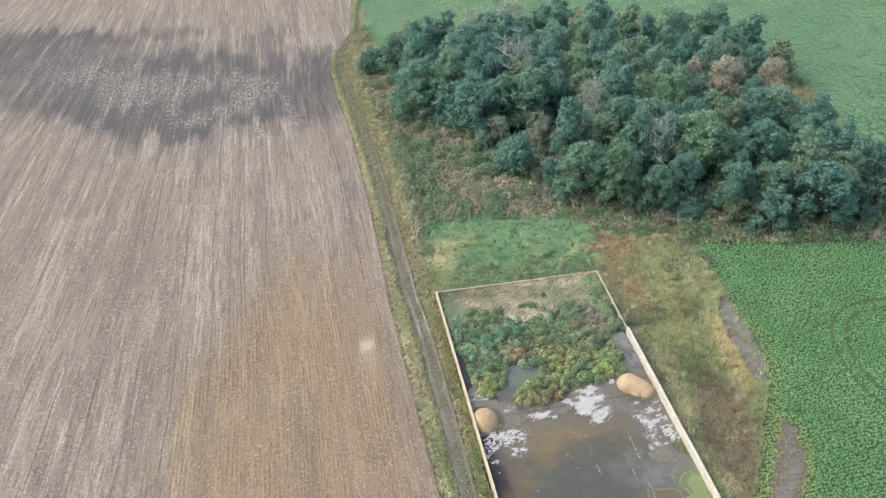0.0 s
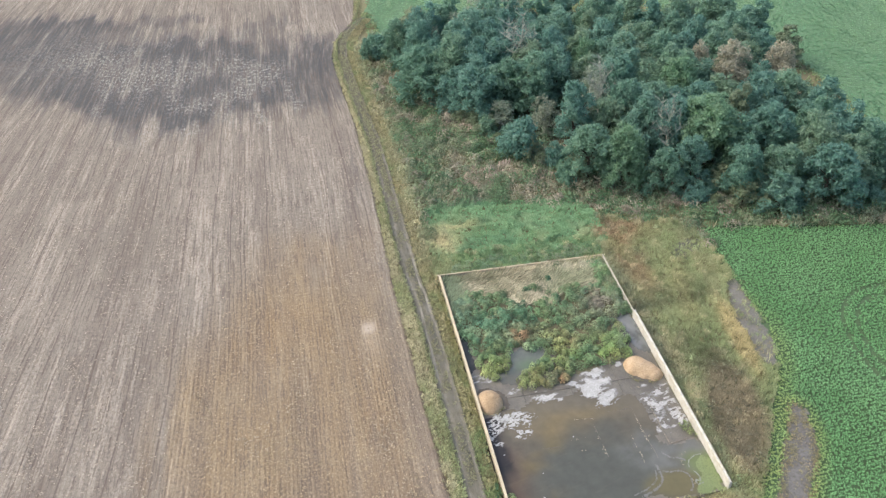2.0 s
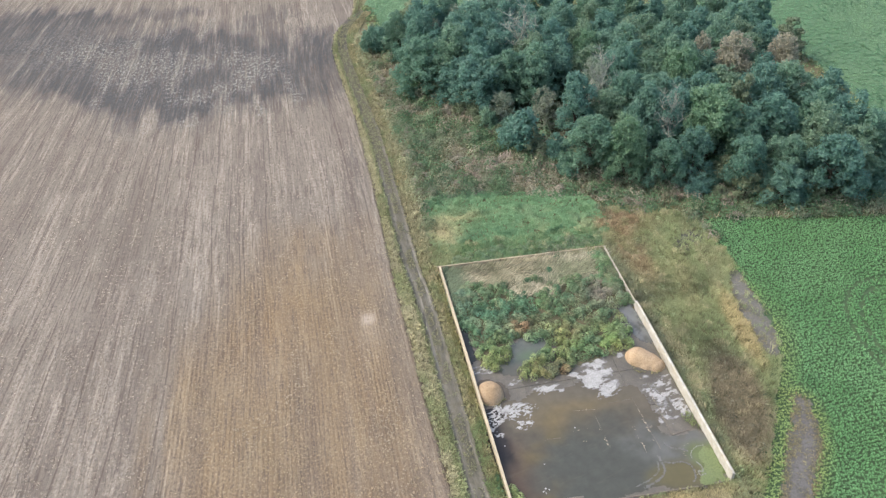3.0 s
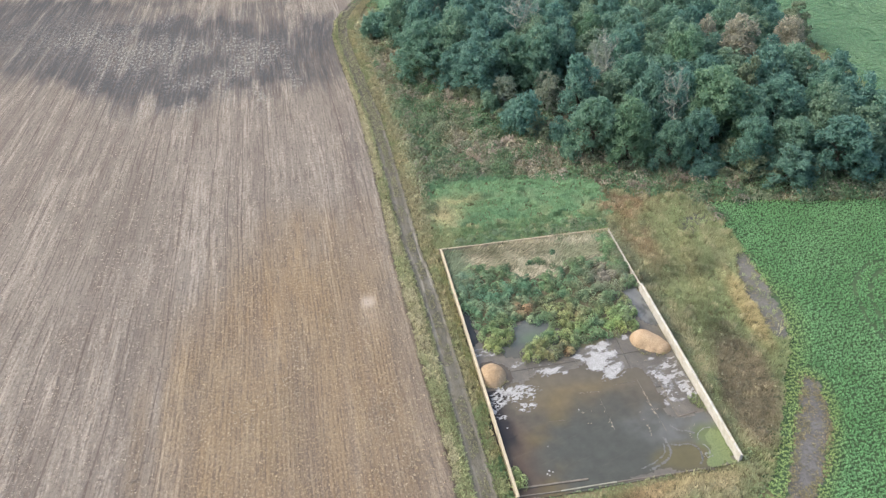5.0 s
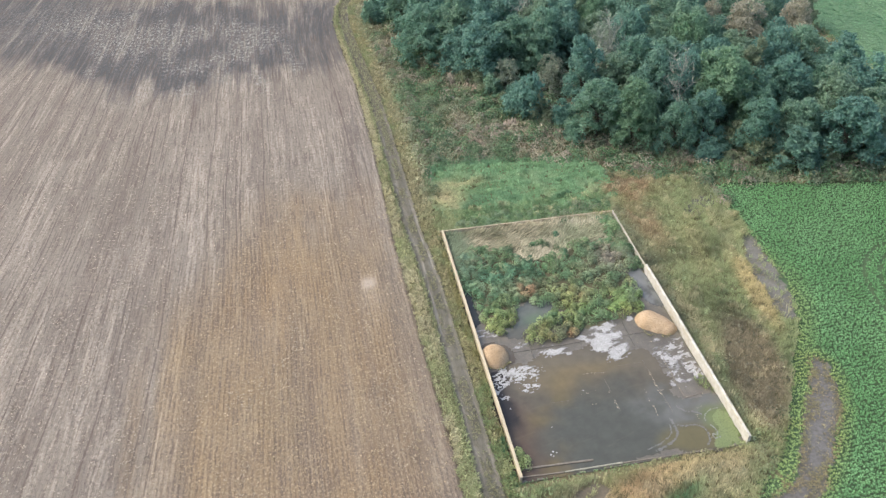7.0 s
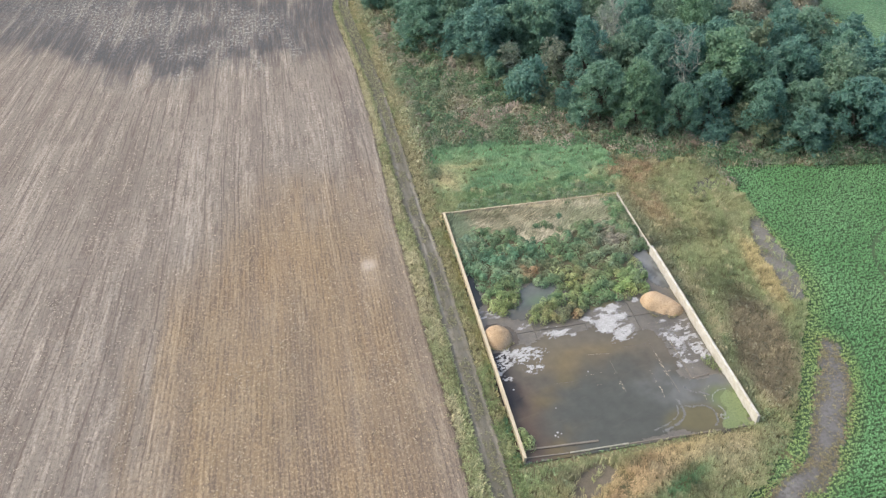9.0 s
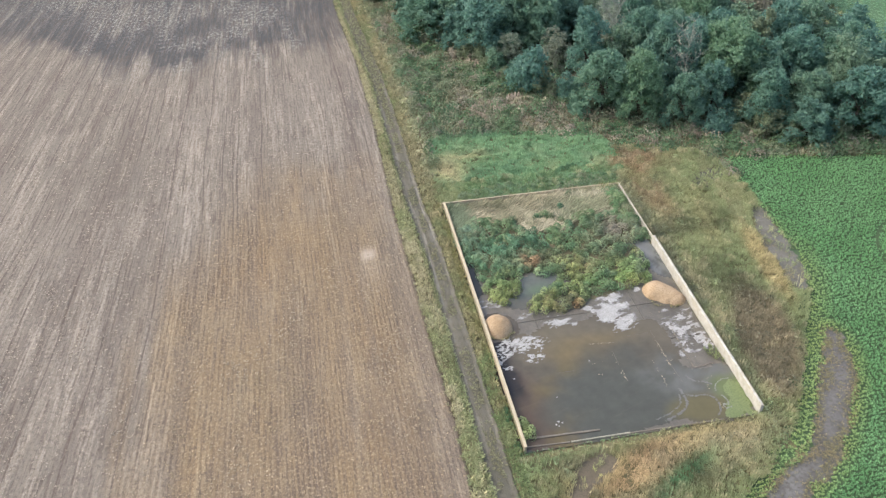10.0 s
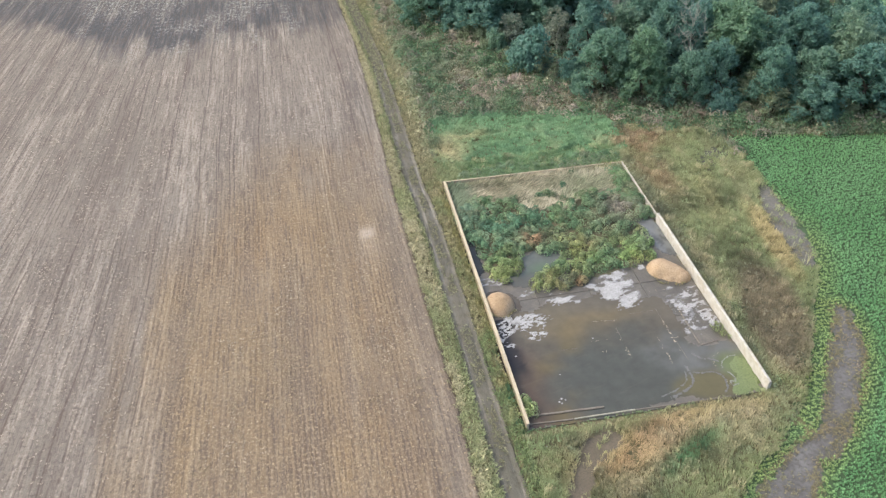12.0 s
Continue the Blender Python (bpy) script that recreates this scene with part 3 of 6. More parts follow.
    me = raw_mesh("stubble_field", np.c_[x, y, z], grid_faces(len(cols), len(rows))[:, ::-1], M_FIELD, {"dark": np.clip(dark, 0, 1), "tan": np.clip(tan, 0, 1), "spot": pale, "bit": np.clip(bit, 0, 1), "flow": flow}, False)
    return tagged(new("stubble_field", me), "harvested stubble field with pale straw streaks and dark damp soil", "field", kind="structure")


stubble_field()


def farm_track():
    rows = np.arange(-60, 126, 0.5)
    cols = np.linspace(-1.15, 1.15, 24)
    gy, gd = np.meshgrid(rows, cols, indexing="ij")
    wob = (patchy(gy.ravel(), 0 * gy.ravel(), 3, 31).reshape(gy.shape) - 0.5) * 0.35
    gx = track_mid(gy) + gd * (1 + 0.25 * wob) + wob * 0.5
    rut = np.exp(-(((gd - 0.62) / 0.26) ** 2)) * (0.35 + 0.65 * patchy(gx * 0, gy, 9, 34)) + np.exp(-(((gd + 0.6) / 0.28) ** 2)) * (0.3 + 0.7 * patchy(gx * 0, gy, 7, 35))
    hump = patchy(gx.ravel() * 2, gy.ravel(), 1.2, 33).reshape(gx.shape)
    z = -0.02 - 0.07 * rut + 0.05 * hump - 0.1 * (np.abs(gd) > 1.1)
    fade = (step(82, 55, gy) * 0.75 + 0.25) * (0.55 + 0.45 * step(14, 26, gy))
    me = raw_mesh("farm_track", np.c_[gx.ravel(), gy.ravel(), z.ravel()], grid_faces(len(cols), len(rows)), M_TRACK, {"rut": (rut * fade * (0.5 + hump * 0.7)).clip(0, 1).ravel()}, False)
    return tagged(new("farm_track", me), "rutted dirt farm track along the field edge", "track", kind="structure")


farm_track()
sheet("crop_ground", CROP, -0.04, M_CROPSOIL, "dark soil under a green leafy crop", 0.4, 1.2, "field")
FAR_CROP = smooth_loop([(2.2, 121), (20, 122), (52, 125), (66, 113), (77, 98), (78, 72), (76, 44), (90, 33), (165, 28), (240, 120), (200, 330), (20, 330)], 6)
sheet("far_crop_ground", FAR_CROP, -0.045, M_FARSOIL, "soil under the crop beyond the wood", 0.6, 4.0, "field")
sheet("mud_strip", MUD, -0.015, M_MUD, "wet grey muddy wheel strip through the crop", 0.55, 0.3, "mud")
sheet("bare_patch", BARE, -0.02, M_DRY, "bare grey earth beside the crop", 0.5, 0.3, "bare earth")
PATH = smooth_loop([(6.4, -1.4), (5.0, -1.6), (3.7, -2.8), (2.5, -5.0), (0.8, -8.0), (2.4, -8.6), (4.0, -6.2), (5.0, -4.6), (6.6, -3.4), (7.6, -2.2)], 5)
sheet("trodden_path", PATH, -0.01, M_PATH, "bare trodden path through the rough grass", 0.3, 0.2, "path")
sheet("bare_patch_far", BARE_FAR, -0.02, M_DRY, "bare grey earth among dry grass", 0.6, 0.3, "bare earth")
sheet("wood_floor", WOOD, -0.03, M_LITTER, "dark leaf litter under the trees", 0.8, 1.5, "ground")


# ---- the walled yard ----
def wall_run(name, a, b, thick, height, label, bend=0.0, pieces=1, gap=0.012, mat=None):
    """A concrete wall of panels from a to b (its inner face line), with worn, rounded top edges."""
    a, b = Vector((*a, 0)), Vector((*b, 0))
    along = (b - a).normalized()
    out = Vector((along.y, -along.x, 0))
    long = (b - a).length
    wall = tagged(new(name), label, "wall", kind="structure")
    wall.location = a
    for i in range(pieces):
        s0, s1 = long * i / pieces + gap / 2, long * (i + 1) / pieces - gap / 2
        bm = bmesh.new()
        rings = []
        n = max(int((s1 - s0) / 0.45), 2)
        for k in range(n + 1):
            s = s0 + (s1 - s0) * k / n
            o = bend * math.sin(math.pi * s / long)
            j = [random.uniform(-0.012, 0.012) for _ in range(6)]
            prof = [(0, -0.15), (j[0], height - 0.05), (0.04 + j[1], height + j[2]), (thick - 0.04 + j[3], height + j[4]), (thick + j[5], height - 0.05), (thick, -0.15)]
            rings.append([bm.verts.new(along * s + out * (o + u) + Vector((0, 0, v))) for u, v in prof])
        for p, q in zip(rings, rings[1:]):
            for u in range(5):
                bm.faces.new((p[u], p[u + 1], q[u + 1], q[u]))
        bm.faces.new(rings[0][::-1])
        bm.faces.new(rings[-1])
        bmesh.ops.recalc_face_normals(bm, faces=bm.faces)
        part("panel", bm, mat or M_WALL, wall)
    return wall


WALL_H = 1.15
wall_run("wall_west", (0, 37.6), (0, 0.1), -0.2, 0.78, "pale weathered concrete yard wall beside the track", 0, 8, mat=M_WALL_TAN)
wall_run("wall_east", (21.72, 0.0), (21.82, 25.6), 0.28, WALL_H, "whitish concrete yard wall along the dry meadow", 0, 6)
wall_run("wall_east_far", (21.98, 25.62), (22.02, 37.2), 0.08, 0.8, "thin low concrete wall continuing the yard wall", 0, 3)
wall_run("wall_north", (-0.2, 37.68), (22.05, 37.25), -0.09, 0.60, "thin overgrown concrete wall closing the yard", 0, 5, mat=M_WALL_TAN)


def yard_floor():
    base = tagged(new("floor"), "wet concrete slab floor of the yard", "floor", kind="structure")
    nx, ny = 4, 7
    sx, sy = YARD_W / nx, 37.4 / ny
    bm = bmesh.new()
    bmesh.ops.create_cube(bm, size=1, matrix=Matrix.LocRotScale((sx / 2, sy / 2, -0.06), None, (sx - 0.05, sy - 0.05, 0.1)))
    bmesh.ops.bevel(bm, geom=[e for e in bm.edges if all(v.co.z > -0.03 for v in e.verts)], offset=0.015, segments=1, affect="EDGES")
    me = bpy.data.meshes.new("slab")
    bm.to_mesh(me)
    bm.free()
    me.materials.append(M_SLAB)
    for i in range(nx):
        for j in range(ny):
            ob = new("slab", me)
            ob.parent = base
            ob.location = (i * sx, j * sy, random.uniform(-0.008, 0.008))
    bm = bmesh.new()
    bmesh.ops.create_cube(bm, size=1, matrix=Matrix.LocRotScale((YARD_W / 2, 18.7, -0.105), None, (YARD_W - 0.02, 37.3, 0.06)))
    part("bedding", bm, M_MUD, base)


yard_floor()


def spot_at(x, y, cx, cy, rx, ry):
    return np.exp(-(((x - cx) / rx) ** 2 + ((y - cy) / ry) ** 2))


def water_tint(x, y):
    n, m = patchy(x, y, 3.5, 41), patchy(x, y, 1.6, 44)
    shore = np.hypot((x - 10.5) / 9.5, (y - 4.2) / 7.6)
    shallow = step(0.5, 1.0, shore + (n - 0.5) * 0.35)
    pale = step(12.5, 17, x + (n - 0.5) * 4) * step(1.5, 3.5, y) * step(9.5, 6.5, y + (m - 0.5) * 2)
    edge = step(0.85, 1.15, shore + (m - 0.5) * 0.25) * step(3, 6, y)
    olive = step(1.5, 0.7, np.hypot((x - 17.2) / 2.6, (y - 1.8) / 1.5) + (m - 0.5) * 0.4)
    left = step(4.5, 1.0, x) * step(11, 8, y)
    black = step(2.9, 1.3, x + (m - 0.5) * 1.8) * step(5.0, 7.6, y + (n - 0.5) * 2)
    gold = np.exp(-(((x - 7.2) / 2.8) ** 2 + ((y - 11.4) / 1.5) ** 2)) + 0.8 * np.exp(-(((x - 12.0) / 3.2) ** 2 + ((y - 12.2) / 1.0) ** 2))
    # the grey first colour has reflected sky painted in; shallows and scum lie over it
    return blend((x * 0 + 1, (0.066, 0.070, 0.060)), (shallow * (0.45 + 0.5 * m), (0.094, 0.079, 0.056)), (shallow * step(0.5, 0.8, n) * step(12, 5, x) * 0.7, (0.118, 0.098, 0.048)),
                 (edge * 0.75, (0.112, 0.100, 0.076)), (np.clip(gold, 0, 1) * (0.5 + 0.45 * m), (0.142, 0.114, 0.060)), (pale * (0.35 + 0.6 * step(0.3, 0.7, patchy(x * 0.6 + y * 0.5, y - x * 0.5, 1.1, 310))), (0.116, 0.120, 0.112)), (left * (0.5 + 0.5 * m), (0.072, 0.052, 0.040)), (olive, (0.105, 0.095, 0.052)), (step(18.6, 20.4, x + (m - 0.5) * 1.6) * step(5.6, 4.0, y + (n - 0.5)) * 0.85, (0.112, 0.145, 0.058)), (black * 0.9, (0.022, 0.021, 0.022)))


POOL = smooth_loop([(0.05, 0.9), (0.05, 9.2), (0.06, 14.2), (2.0, 14.6), (4.0, 14.4), (7.0, 14.8), (11.0, 15.0), (14.5, 14.4), (17.2, 13.4), (17.9, 10.0), (18.0, 6.4), (21.6, 6.2), (21.68, 3), (21.4, 0.6), (12, 0.5), (5, 0.55)], 6)
sheet("water", POOL, 0.012, M_WATER, "murky grey-brown standing water on the yard floor", 0.5, 0.3, "water", {"tint": water_tint})
POOL_WEEDS = smooth_loop([(5.4, 22.6), (7.6, 23.2), (9.8, 22.3), (9.6, 20.6), (7.8, 20.0), (6.2, 19.0), (5.0, 17.6), (3.4, 18.4), (3.8, 19.4), (5.0, 20.2)], 5)


def pond_tint(x, y):
    return blend((x * 0 + 1, (0.086, 0.098, 0.090)), (step(0.35, 0.7, patchy(x, y, 0.9, 47)) * 0.7, (0.118, 0.128, 0.118)), (np.clip(spot_at(x, y, 7.4, 20.4, 1.6, 1.0), 0, 1) * 0.8, (0.082, 0.125, 0.070)), (step(20.2, 18.6, y) * 0.8, (0.084, 0.084, 0.072)))


sheet("water_among_weeds", POOL_WEEDS, 0.014, M_WATER, "shallow greenish water among the weeds", 0.7, 0.25, "water", {"tint": pond_tint})
POOL_SIDE = smooth_loop([(20.0, 26.0), (21.6, 26.2), (21.65, 19.8), (20.2, 20.2), (19.6, 22.5)], 5)
sheet("water_by_wall", POOL_SIDE, 0.013, M_WATER, "shallow grey water along the wall", 0.4, 0.25, "water", {"tint": lambda x, y: blend((x * 0 + 1, (0.142, 0.150, 0.148)), (step(0.4, 0.65, patchy(x + y * 0.4, y * 0.5, 0.8, 48)), (0.080, 0.084, 0.080)))})
POOL_WEST = smooth_loop([(0.06, 27.5), (0.9, 26.8), (1.3, 24), (1.1, 21.4), (0.06, 20.9)], 5)
sheet("water_by_west_wall", POOL_WEST, 0.015, M_WATER, "dark water along the wall under the weeds", 0.3, 0.25, "water", {"tint": lambda x, y: blend((x * 0 + 1, (0.024, 0.026, 0.026)), (patchy(x, y, 1.2, 48) * 0.5, (0.05, 0.055, 0.05)))})
ALGAE = smooth_loop([(20.9, 4.7), (21.66, 4.3), (21.66, 0.6), (20.4, 0.5), (19.2, 0.55), (19.6, 1.6), (19.9, 2.6), (20.1, 3.8)], 5)
sheet("green_scum", ALGAE, 0.02, M_ALGAE, "bright green scum floating in the yard corner", 0.55, 0.08, "scum")


def crust(cx, cy, rx, ry, turn, holes, seed, lace=0.42, cell=0.05, film=0.0):
    """A flake of dried white crust with a torn outline and holes."""
    r = np.random.default_rng(seed)
    nx, ny = int(2.6 * rx / cell), int(2.6 * ry / cell)
    gx, gy = np.meshgrid(np.linspace(-1.3, 1.3, nx), np.linspace(-1.3, 1.3, ny))
    u, v = gx.ravel(), gy.ravel()
    c, s = math.cos(turn), math.sin(turn)
    x, y = cx + u * rx * c - v * ry * s, cy + u * rx * s + v * ry * c
    sx, sy = x * 0.55 + y * 0.25, y * 1.25 - x * 0.35
    d = 1 - np.hypot(u, v) + (patchy(sx, sy, 1.1, seed) - 0.5) * 1.5 - holes * step(0.4, 0.7, patchy(sx, sy, lace, seed + 3) * 0.7 + patchy(x, y, 0.16, seed + 9) * 0.3) * 1.6
    d = np.where((x < 0.06) | (x > 21.64), -1, d + film * (0.35 + 0.65 * patchy(sx, sy, 0.5, seed + 7)))
    x, y = x + (hashed(u, v, 1) - 0.5) * cell * 0.6, y + (hashed(u, v, 2) - 0.5) * cell * 0.6
    z = (0.019 if film else 0.025) + (0.004 if film else 0.03) * np.clip(d, 0, 0.6) * patchy(x, y, 0.5, seed + 5)
    f = grid_faces(nx, ny)
    f = f[(d[f] > 0).sum(1) >= 3]
    used = np.unique(f)
    renum = np.zeros(len(x), int)
    renum[used] = np.arange(len(used))
    name, skin, label = ("grey_film", M_FILM, "thin grey dried film round the white crust") if film else ("white_crust", M_CRUST, "torn sheet of dried white crust on wet concrete")
    me = raw_mesh(name, np.c_[x, y, z][used], renum[f], skin)
    tagged(new(name, me), label, "crust", "white crusts on the yard floor", kind="stuff")


WEST_CRUSTS = [(3.5, 13.0, 1.9, 1.0, 0.25, 1.15, 65, 0.2), (1.3, 12.4, 1.2, 0.8, 0.5, 1.0, 66, 0.24), (1.3, 19.3, 1.3, 0.55, -0.1, 0.8, 67, 0.24), (3.6, 11.3, 1.1, 0.7, -0.5, 1.3, 68, 0.2), (4.6, 16.9, 0.9, 0.3, 0.5, 1.0, 72),
               (2.2, 13.6, 1.1, 0.6, 0.2, 0.9, 75, 0.24), (0.7, 10.6, 0.6, 0.8, 0.3, 1.0, 76), (4.5, 12.4, 0.5, 0.9, 0.2, 1.2, 77, 0.2)]
MIDDLE_CRUSTS = [(7.7, 15.2, 1.75, 0.8, -0.25, 0.55, 61), (14.0, 15.6, 1.35, 2.2, 0.15, 0.42, 62), (14.2, 17.6, 1.1, 0.8, 0.3, 0.6, 63), (11.3, 16.5, 1.2, 0.35, -0.5, 0.6, 64), (13.0, 15.2, 1.2, 0.9, 0.4, 0.5, 84), (17.2, 18.4, 0.4, 0.4, 0, 0.6, 73),
                 (14.3, 13.8, 1.2, 0.5, 0.5, 0.9, 78), (12.4, 15.6, 0.9, 0.5, 0.1, 0.8, 79), (9.0, 14.6, 0.5, 0.25, 0.1, 0.9, 82)]
EAST_CRUSTS = [(20.4, 13.4, 1.6, 0.9, 0.2, 0.9, 69, 0.3), (18.8, 12.0, 0.9, 1.3, 0.1, 0.8, 70, 0.3), (21.0, 10.4, 0.7, 1.7, 0.1, 0.8, 71, 0.3), (19.0, 14.7, 0.6, 0.3, 0.1, 0.6, 74), (19.1, 9.8, 0.9, 1.5, -0.3, 0.8, 80, 0.3),
               (20.2, 9.0, 0.9, 0.4, 0.3, 1.1, 81), (20.0, 11.6, 0.5, 0.9, 0.3, 1.1, 83)]
for args in WEST_CRUSTS + MIDDLE_CRUSTS + EAST_CRUSTS:
    crust(*args)
    crust(*args, film=0.38)


def foam(points, width, mat, seed):
    # a thin broken line of pale foam drifting on the water
    r = np.random.default_rng(seed)
    line = smooth_loop(points, 14, closed=False)
    line = line + r.normal(0, 0.03, line.shape)
    ahead = np.gradient(line, axis=0)
    side = np.stack([-ahead[:, 1], ahead[:, 0]], -1) / np.linalg.norm(ahead, axis=1, keepdims=True)
    half = (width * r.uniform(0.25, 1.0, len(line)))[:, None] / 2
    v = np.concatenate([np.c_[line - side * half, np.full(len(line), 0.022)], np.c_[line, np.full(len(line), 0.036)], np.c_[line + side * half, np.full(len(line), 0.022)]])
    f = grid_faces(len(line), 3)
    f = f[np.repeat(True, len(f)) & (np.tile(r.uniform(0, 1, len(line) - 1), 2) > 0.12)]
    me = raw_mesh("foam_line", v, f, mat)
    tagged(new("foam_line", me), "thin broken line of pale foam on the murky water", "foam", "foam lines on the water", kind="stuff")


for i, (points, width) in enumerate((([(19.2, 3.3), (19.4, 3.9), (19.8, 4.3), (20.4, 4.6), (21.0, 4.6)], 0.16), ([(19.4, 2.8), (19.7, 2.3), (19.6, 1.6), (19.2, 1.7), (19.2, 1.2), (19.8, 1.3)], 0.2), ([(16.0, 4.3), (16.1, 3.2), (15.9, 2.3), (14.9, 1.5), (13.2, 0.95)], 0.34),
                                     ([(16.3, 3.4), (17.1, 3.15), (18.0, 3.1), (18.6, 2.7), (18.8, 2.0), (18.6, 1.1), (18.2, 0.6)], 0.26), ([(17.2, 5.6), (17.8, 4.9), (18.6, 4.6), (19.2, 4.2)], 0.3), ([(15.7, 3.6), (15.4, 2.6), (14.5, 1.9), (12.5, 1.2)], 0.2))):
    foam(points, width, M_FOAM if i < 2 else M_SLICK, 600 + i)


def heap(lobes, label):
    """A smooth heap made of rounded lobes (x, y, rx, ry, height), resting on the floor."""
    xs = [l[0] for l in lobes]
    ys = [l[1] for l in lobes]
    n = 44
    gx, gy = np.meshgrid(np.linspace(min(xs) - 1.6, max(xs) + 1.6, n), np.linspace(min(ys) - 1.8, max(ys) + 1.8, n))
    x, y = gx.ravel(), gy.ravel()
    total = np.zeros(len(x))
    for lx, ly, rx, ry, h in lobes:
        q = np.hypot((x - lx) / rx, (y - ly) / ry)
        total = total + (h * np.clip(1 - q**2.2, 0, 1) ** 0.68) ** 4
    z = total ** (1 / 4) - 0.04
    z = z + 0.09 * (patchy(x, y, 0.7, 81) - 0.5) * step(0.05, 0.3, z)
    f = grid_faces(n, n)
    f = f[(z[f] > -0.03).any(1)]
    used = np.unique(f)
    renum = np.zeros(len(x), int)
    renum[used] = np.arange(len(used))
    me = raw_mesh("mound", np.c_[x, y, z][used], renum[f], M_HEAP, flat=False)
    return tagged(new("mound", me), label, "heap", "tan heaps in the yard")


sheet("water_round_heap", smooth_loop([(0.06, 14.0), (1.4, 13.7), (3.0, 14.3), (3.6, 15.7), (3.0, 17.0), (1.6, 17.5), (0.06, 17.3)], 4), 0.016, M_WATER, "dark water round the foot of a heap", 0.5, 0.2, "water", {"tint": lambda x, y: blend((x * 0 + 1, (0.078, 0.066, 0.052)), (patchy(x, y, 0.8, 42), (0.110, 0.098, 0.080)))})
heap([(1.5, 15.8, 1.5, 1.75, 1.05)], "rounded tan heap against the west yard wall")
heap([(19.2, 17.6, 1.5, 1.5, 1.0), (20.0, 16.8, 1.4, 1.35, 0.9), (20.65, 16.1, 1.05, 1.05, 0.75)], "long two-humped tan heap against the east yard wall")


def bar(name, a, b, wide, high, mat, label, category, z=0.0, kind="", parent=None):
    """A long worn block from a to b, lying on the ground."""
    a, b = Vector((*a, z)), Vector((*b, z))
    long = (b - a).length
    bm = bmesh.new()
    n = max(int(long / 0.6), 1)
    rings = []
    for k in range(n + 1):
        j = [random.uniform(-0.015, 0.015) for _ in range(4)]
        rings.append([bm.verts.new((long * k / n, u, v)) for u, v in ((-wide / 2, -0.1), (-wide / 2 + j[0], high - 0.03), (-wide / 2 + 0.03, high + j[1]), (wide / 2 - 0.03, high + j[2]), (wide / 2 + j[3], high - 0.03), (wide / 2, -0.1))])
    for p, q in zip(rings, rings[1:]):
        for u in range(5):
            bm.faces.new((p[u], p[u + 1], q[u + 1], q[u]))
    bm.faces.new(rings[0])
    bm.faces.new(rings[-1][::-1])
    bmesh.ops.recalc_face_normals(bm, faces=bm.faces)
    ob = part(name, bm, mat, parent, label)
    ob.matrix_basis = Matrix.Translation(a) @ Matrix.Rotation(math.atan2((b - a).y, (b - a).x), 4, "Z")
    return tagged(ob, label, category, kind=kind)


bar("kerb", (0.2, 0.62), (4.2, 0.38), 0.16, 0.10, M_WOOD, "low dark wet concrete kerb at the yard's open end", "kerb")
bar("kerb", (4.3, 0.38), (9.7, 0.3), 0.16, 0.12, M_KERB, "low pale concrete kerb closing the flooded yard", "kerb")
bar("kerb", (9.8, 0.3), (18.4, 0.05), 0.16, 0.06, M_WOOD, "low concrete kerb half buried in grass", "kerb")
bar("plank", (0.8, 1.45), (7.2, 1.15), 0.2, 0.12, M_WOOD, "weathered timber baulk lying in the water", "plank")
bar("slab_edge", (18.5, 6.5), (18.5, 12.0), 0.1, 0.04, M_WOOD, "raised concrete edging strip on the yard floor", "kerb")
bar("slab_edge", (18.5, 6.45), (20.5, 6.75), 0.1, 0.04, M_WOOD, "raised concrete edging strip on the yard floor", "kerb")


def crumbs(a, e, seed):
    """Pale crumbs of silt strewn along a slab joint."""
    r = np.random.default_rng(seed)
    a, e = np.array(a), np.array(e)
    n = int(np.hypot(*(e - a)) * 7)
    t = r.uniform(0, 1, n) ** 1.0
    c = a + (e - a) * t[:, None] + r.normal(0, 0.05, (n, 2))
    s = r.uniform(0.02, 0.055, n) * (patchy(t * 9, t * 0, 1.0, seed) > 0.45)
    c, s = c[s > 0], s[s > 0]
    k = np.arange(5) * 2 * np.pi / 5
    rim = np.stack([np.cos(k), np.sin(k)], -1)[None] * s[:, None, None] * r.uniform(0.6, 1.4, (len(s), 5, 1)) + c[:, None]
    v = np.concatenate([np.dstack([rim, np.full(rim.shape[:2], 0.018)]), np.dstack([c[:, None], (0.02 + s * 0.5)[:, None, None]])], 1)
    f = (np.arange(len(s)) * 6)[:, None, None] + np.array([[j, (j + 1) % 5, 5] for j in range(5)])[None]
    me = raw_mesh("silt_crumbs", v.reshape(-1, 3), f.reshape(-1, 3), M_WALL_TAN)
    tagged(new("silt_crumbs", me), "pale crumbs of silt along a slab joint", "silt", "silt along the slab joints", kind="stuff")


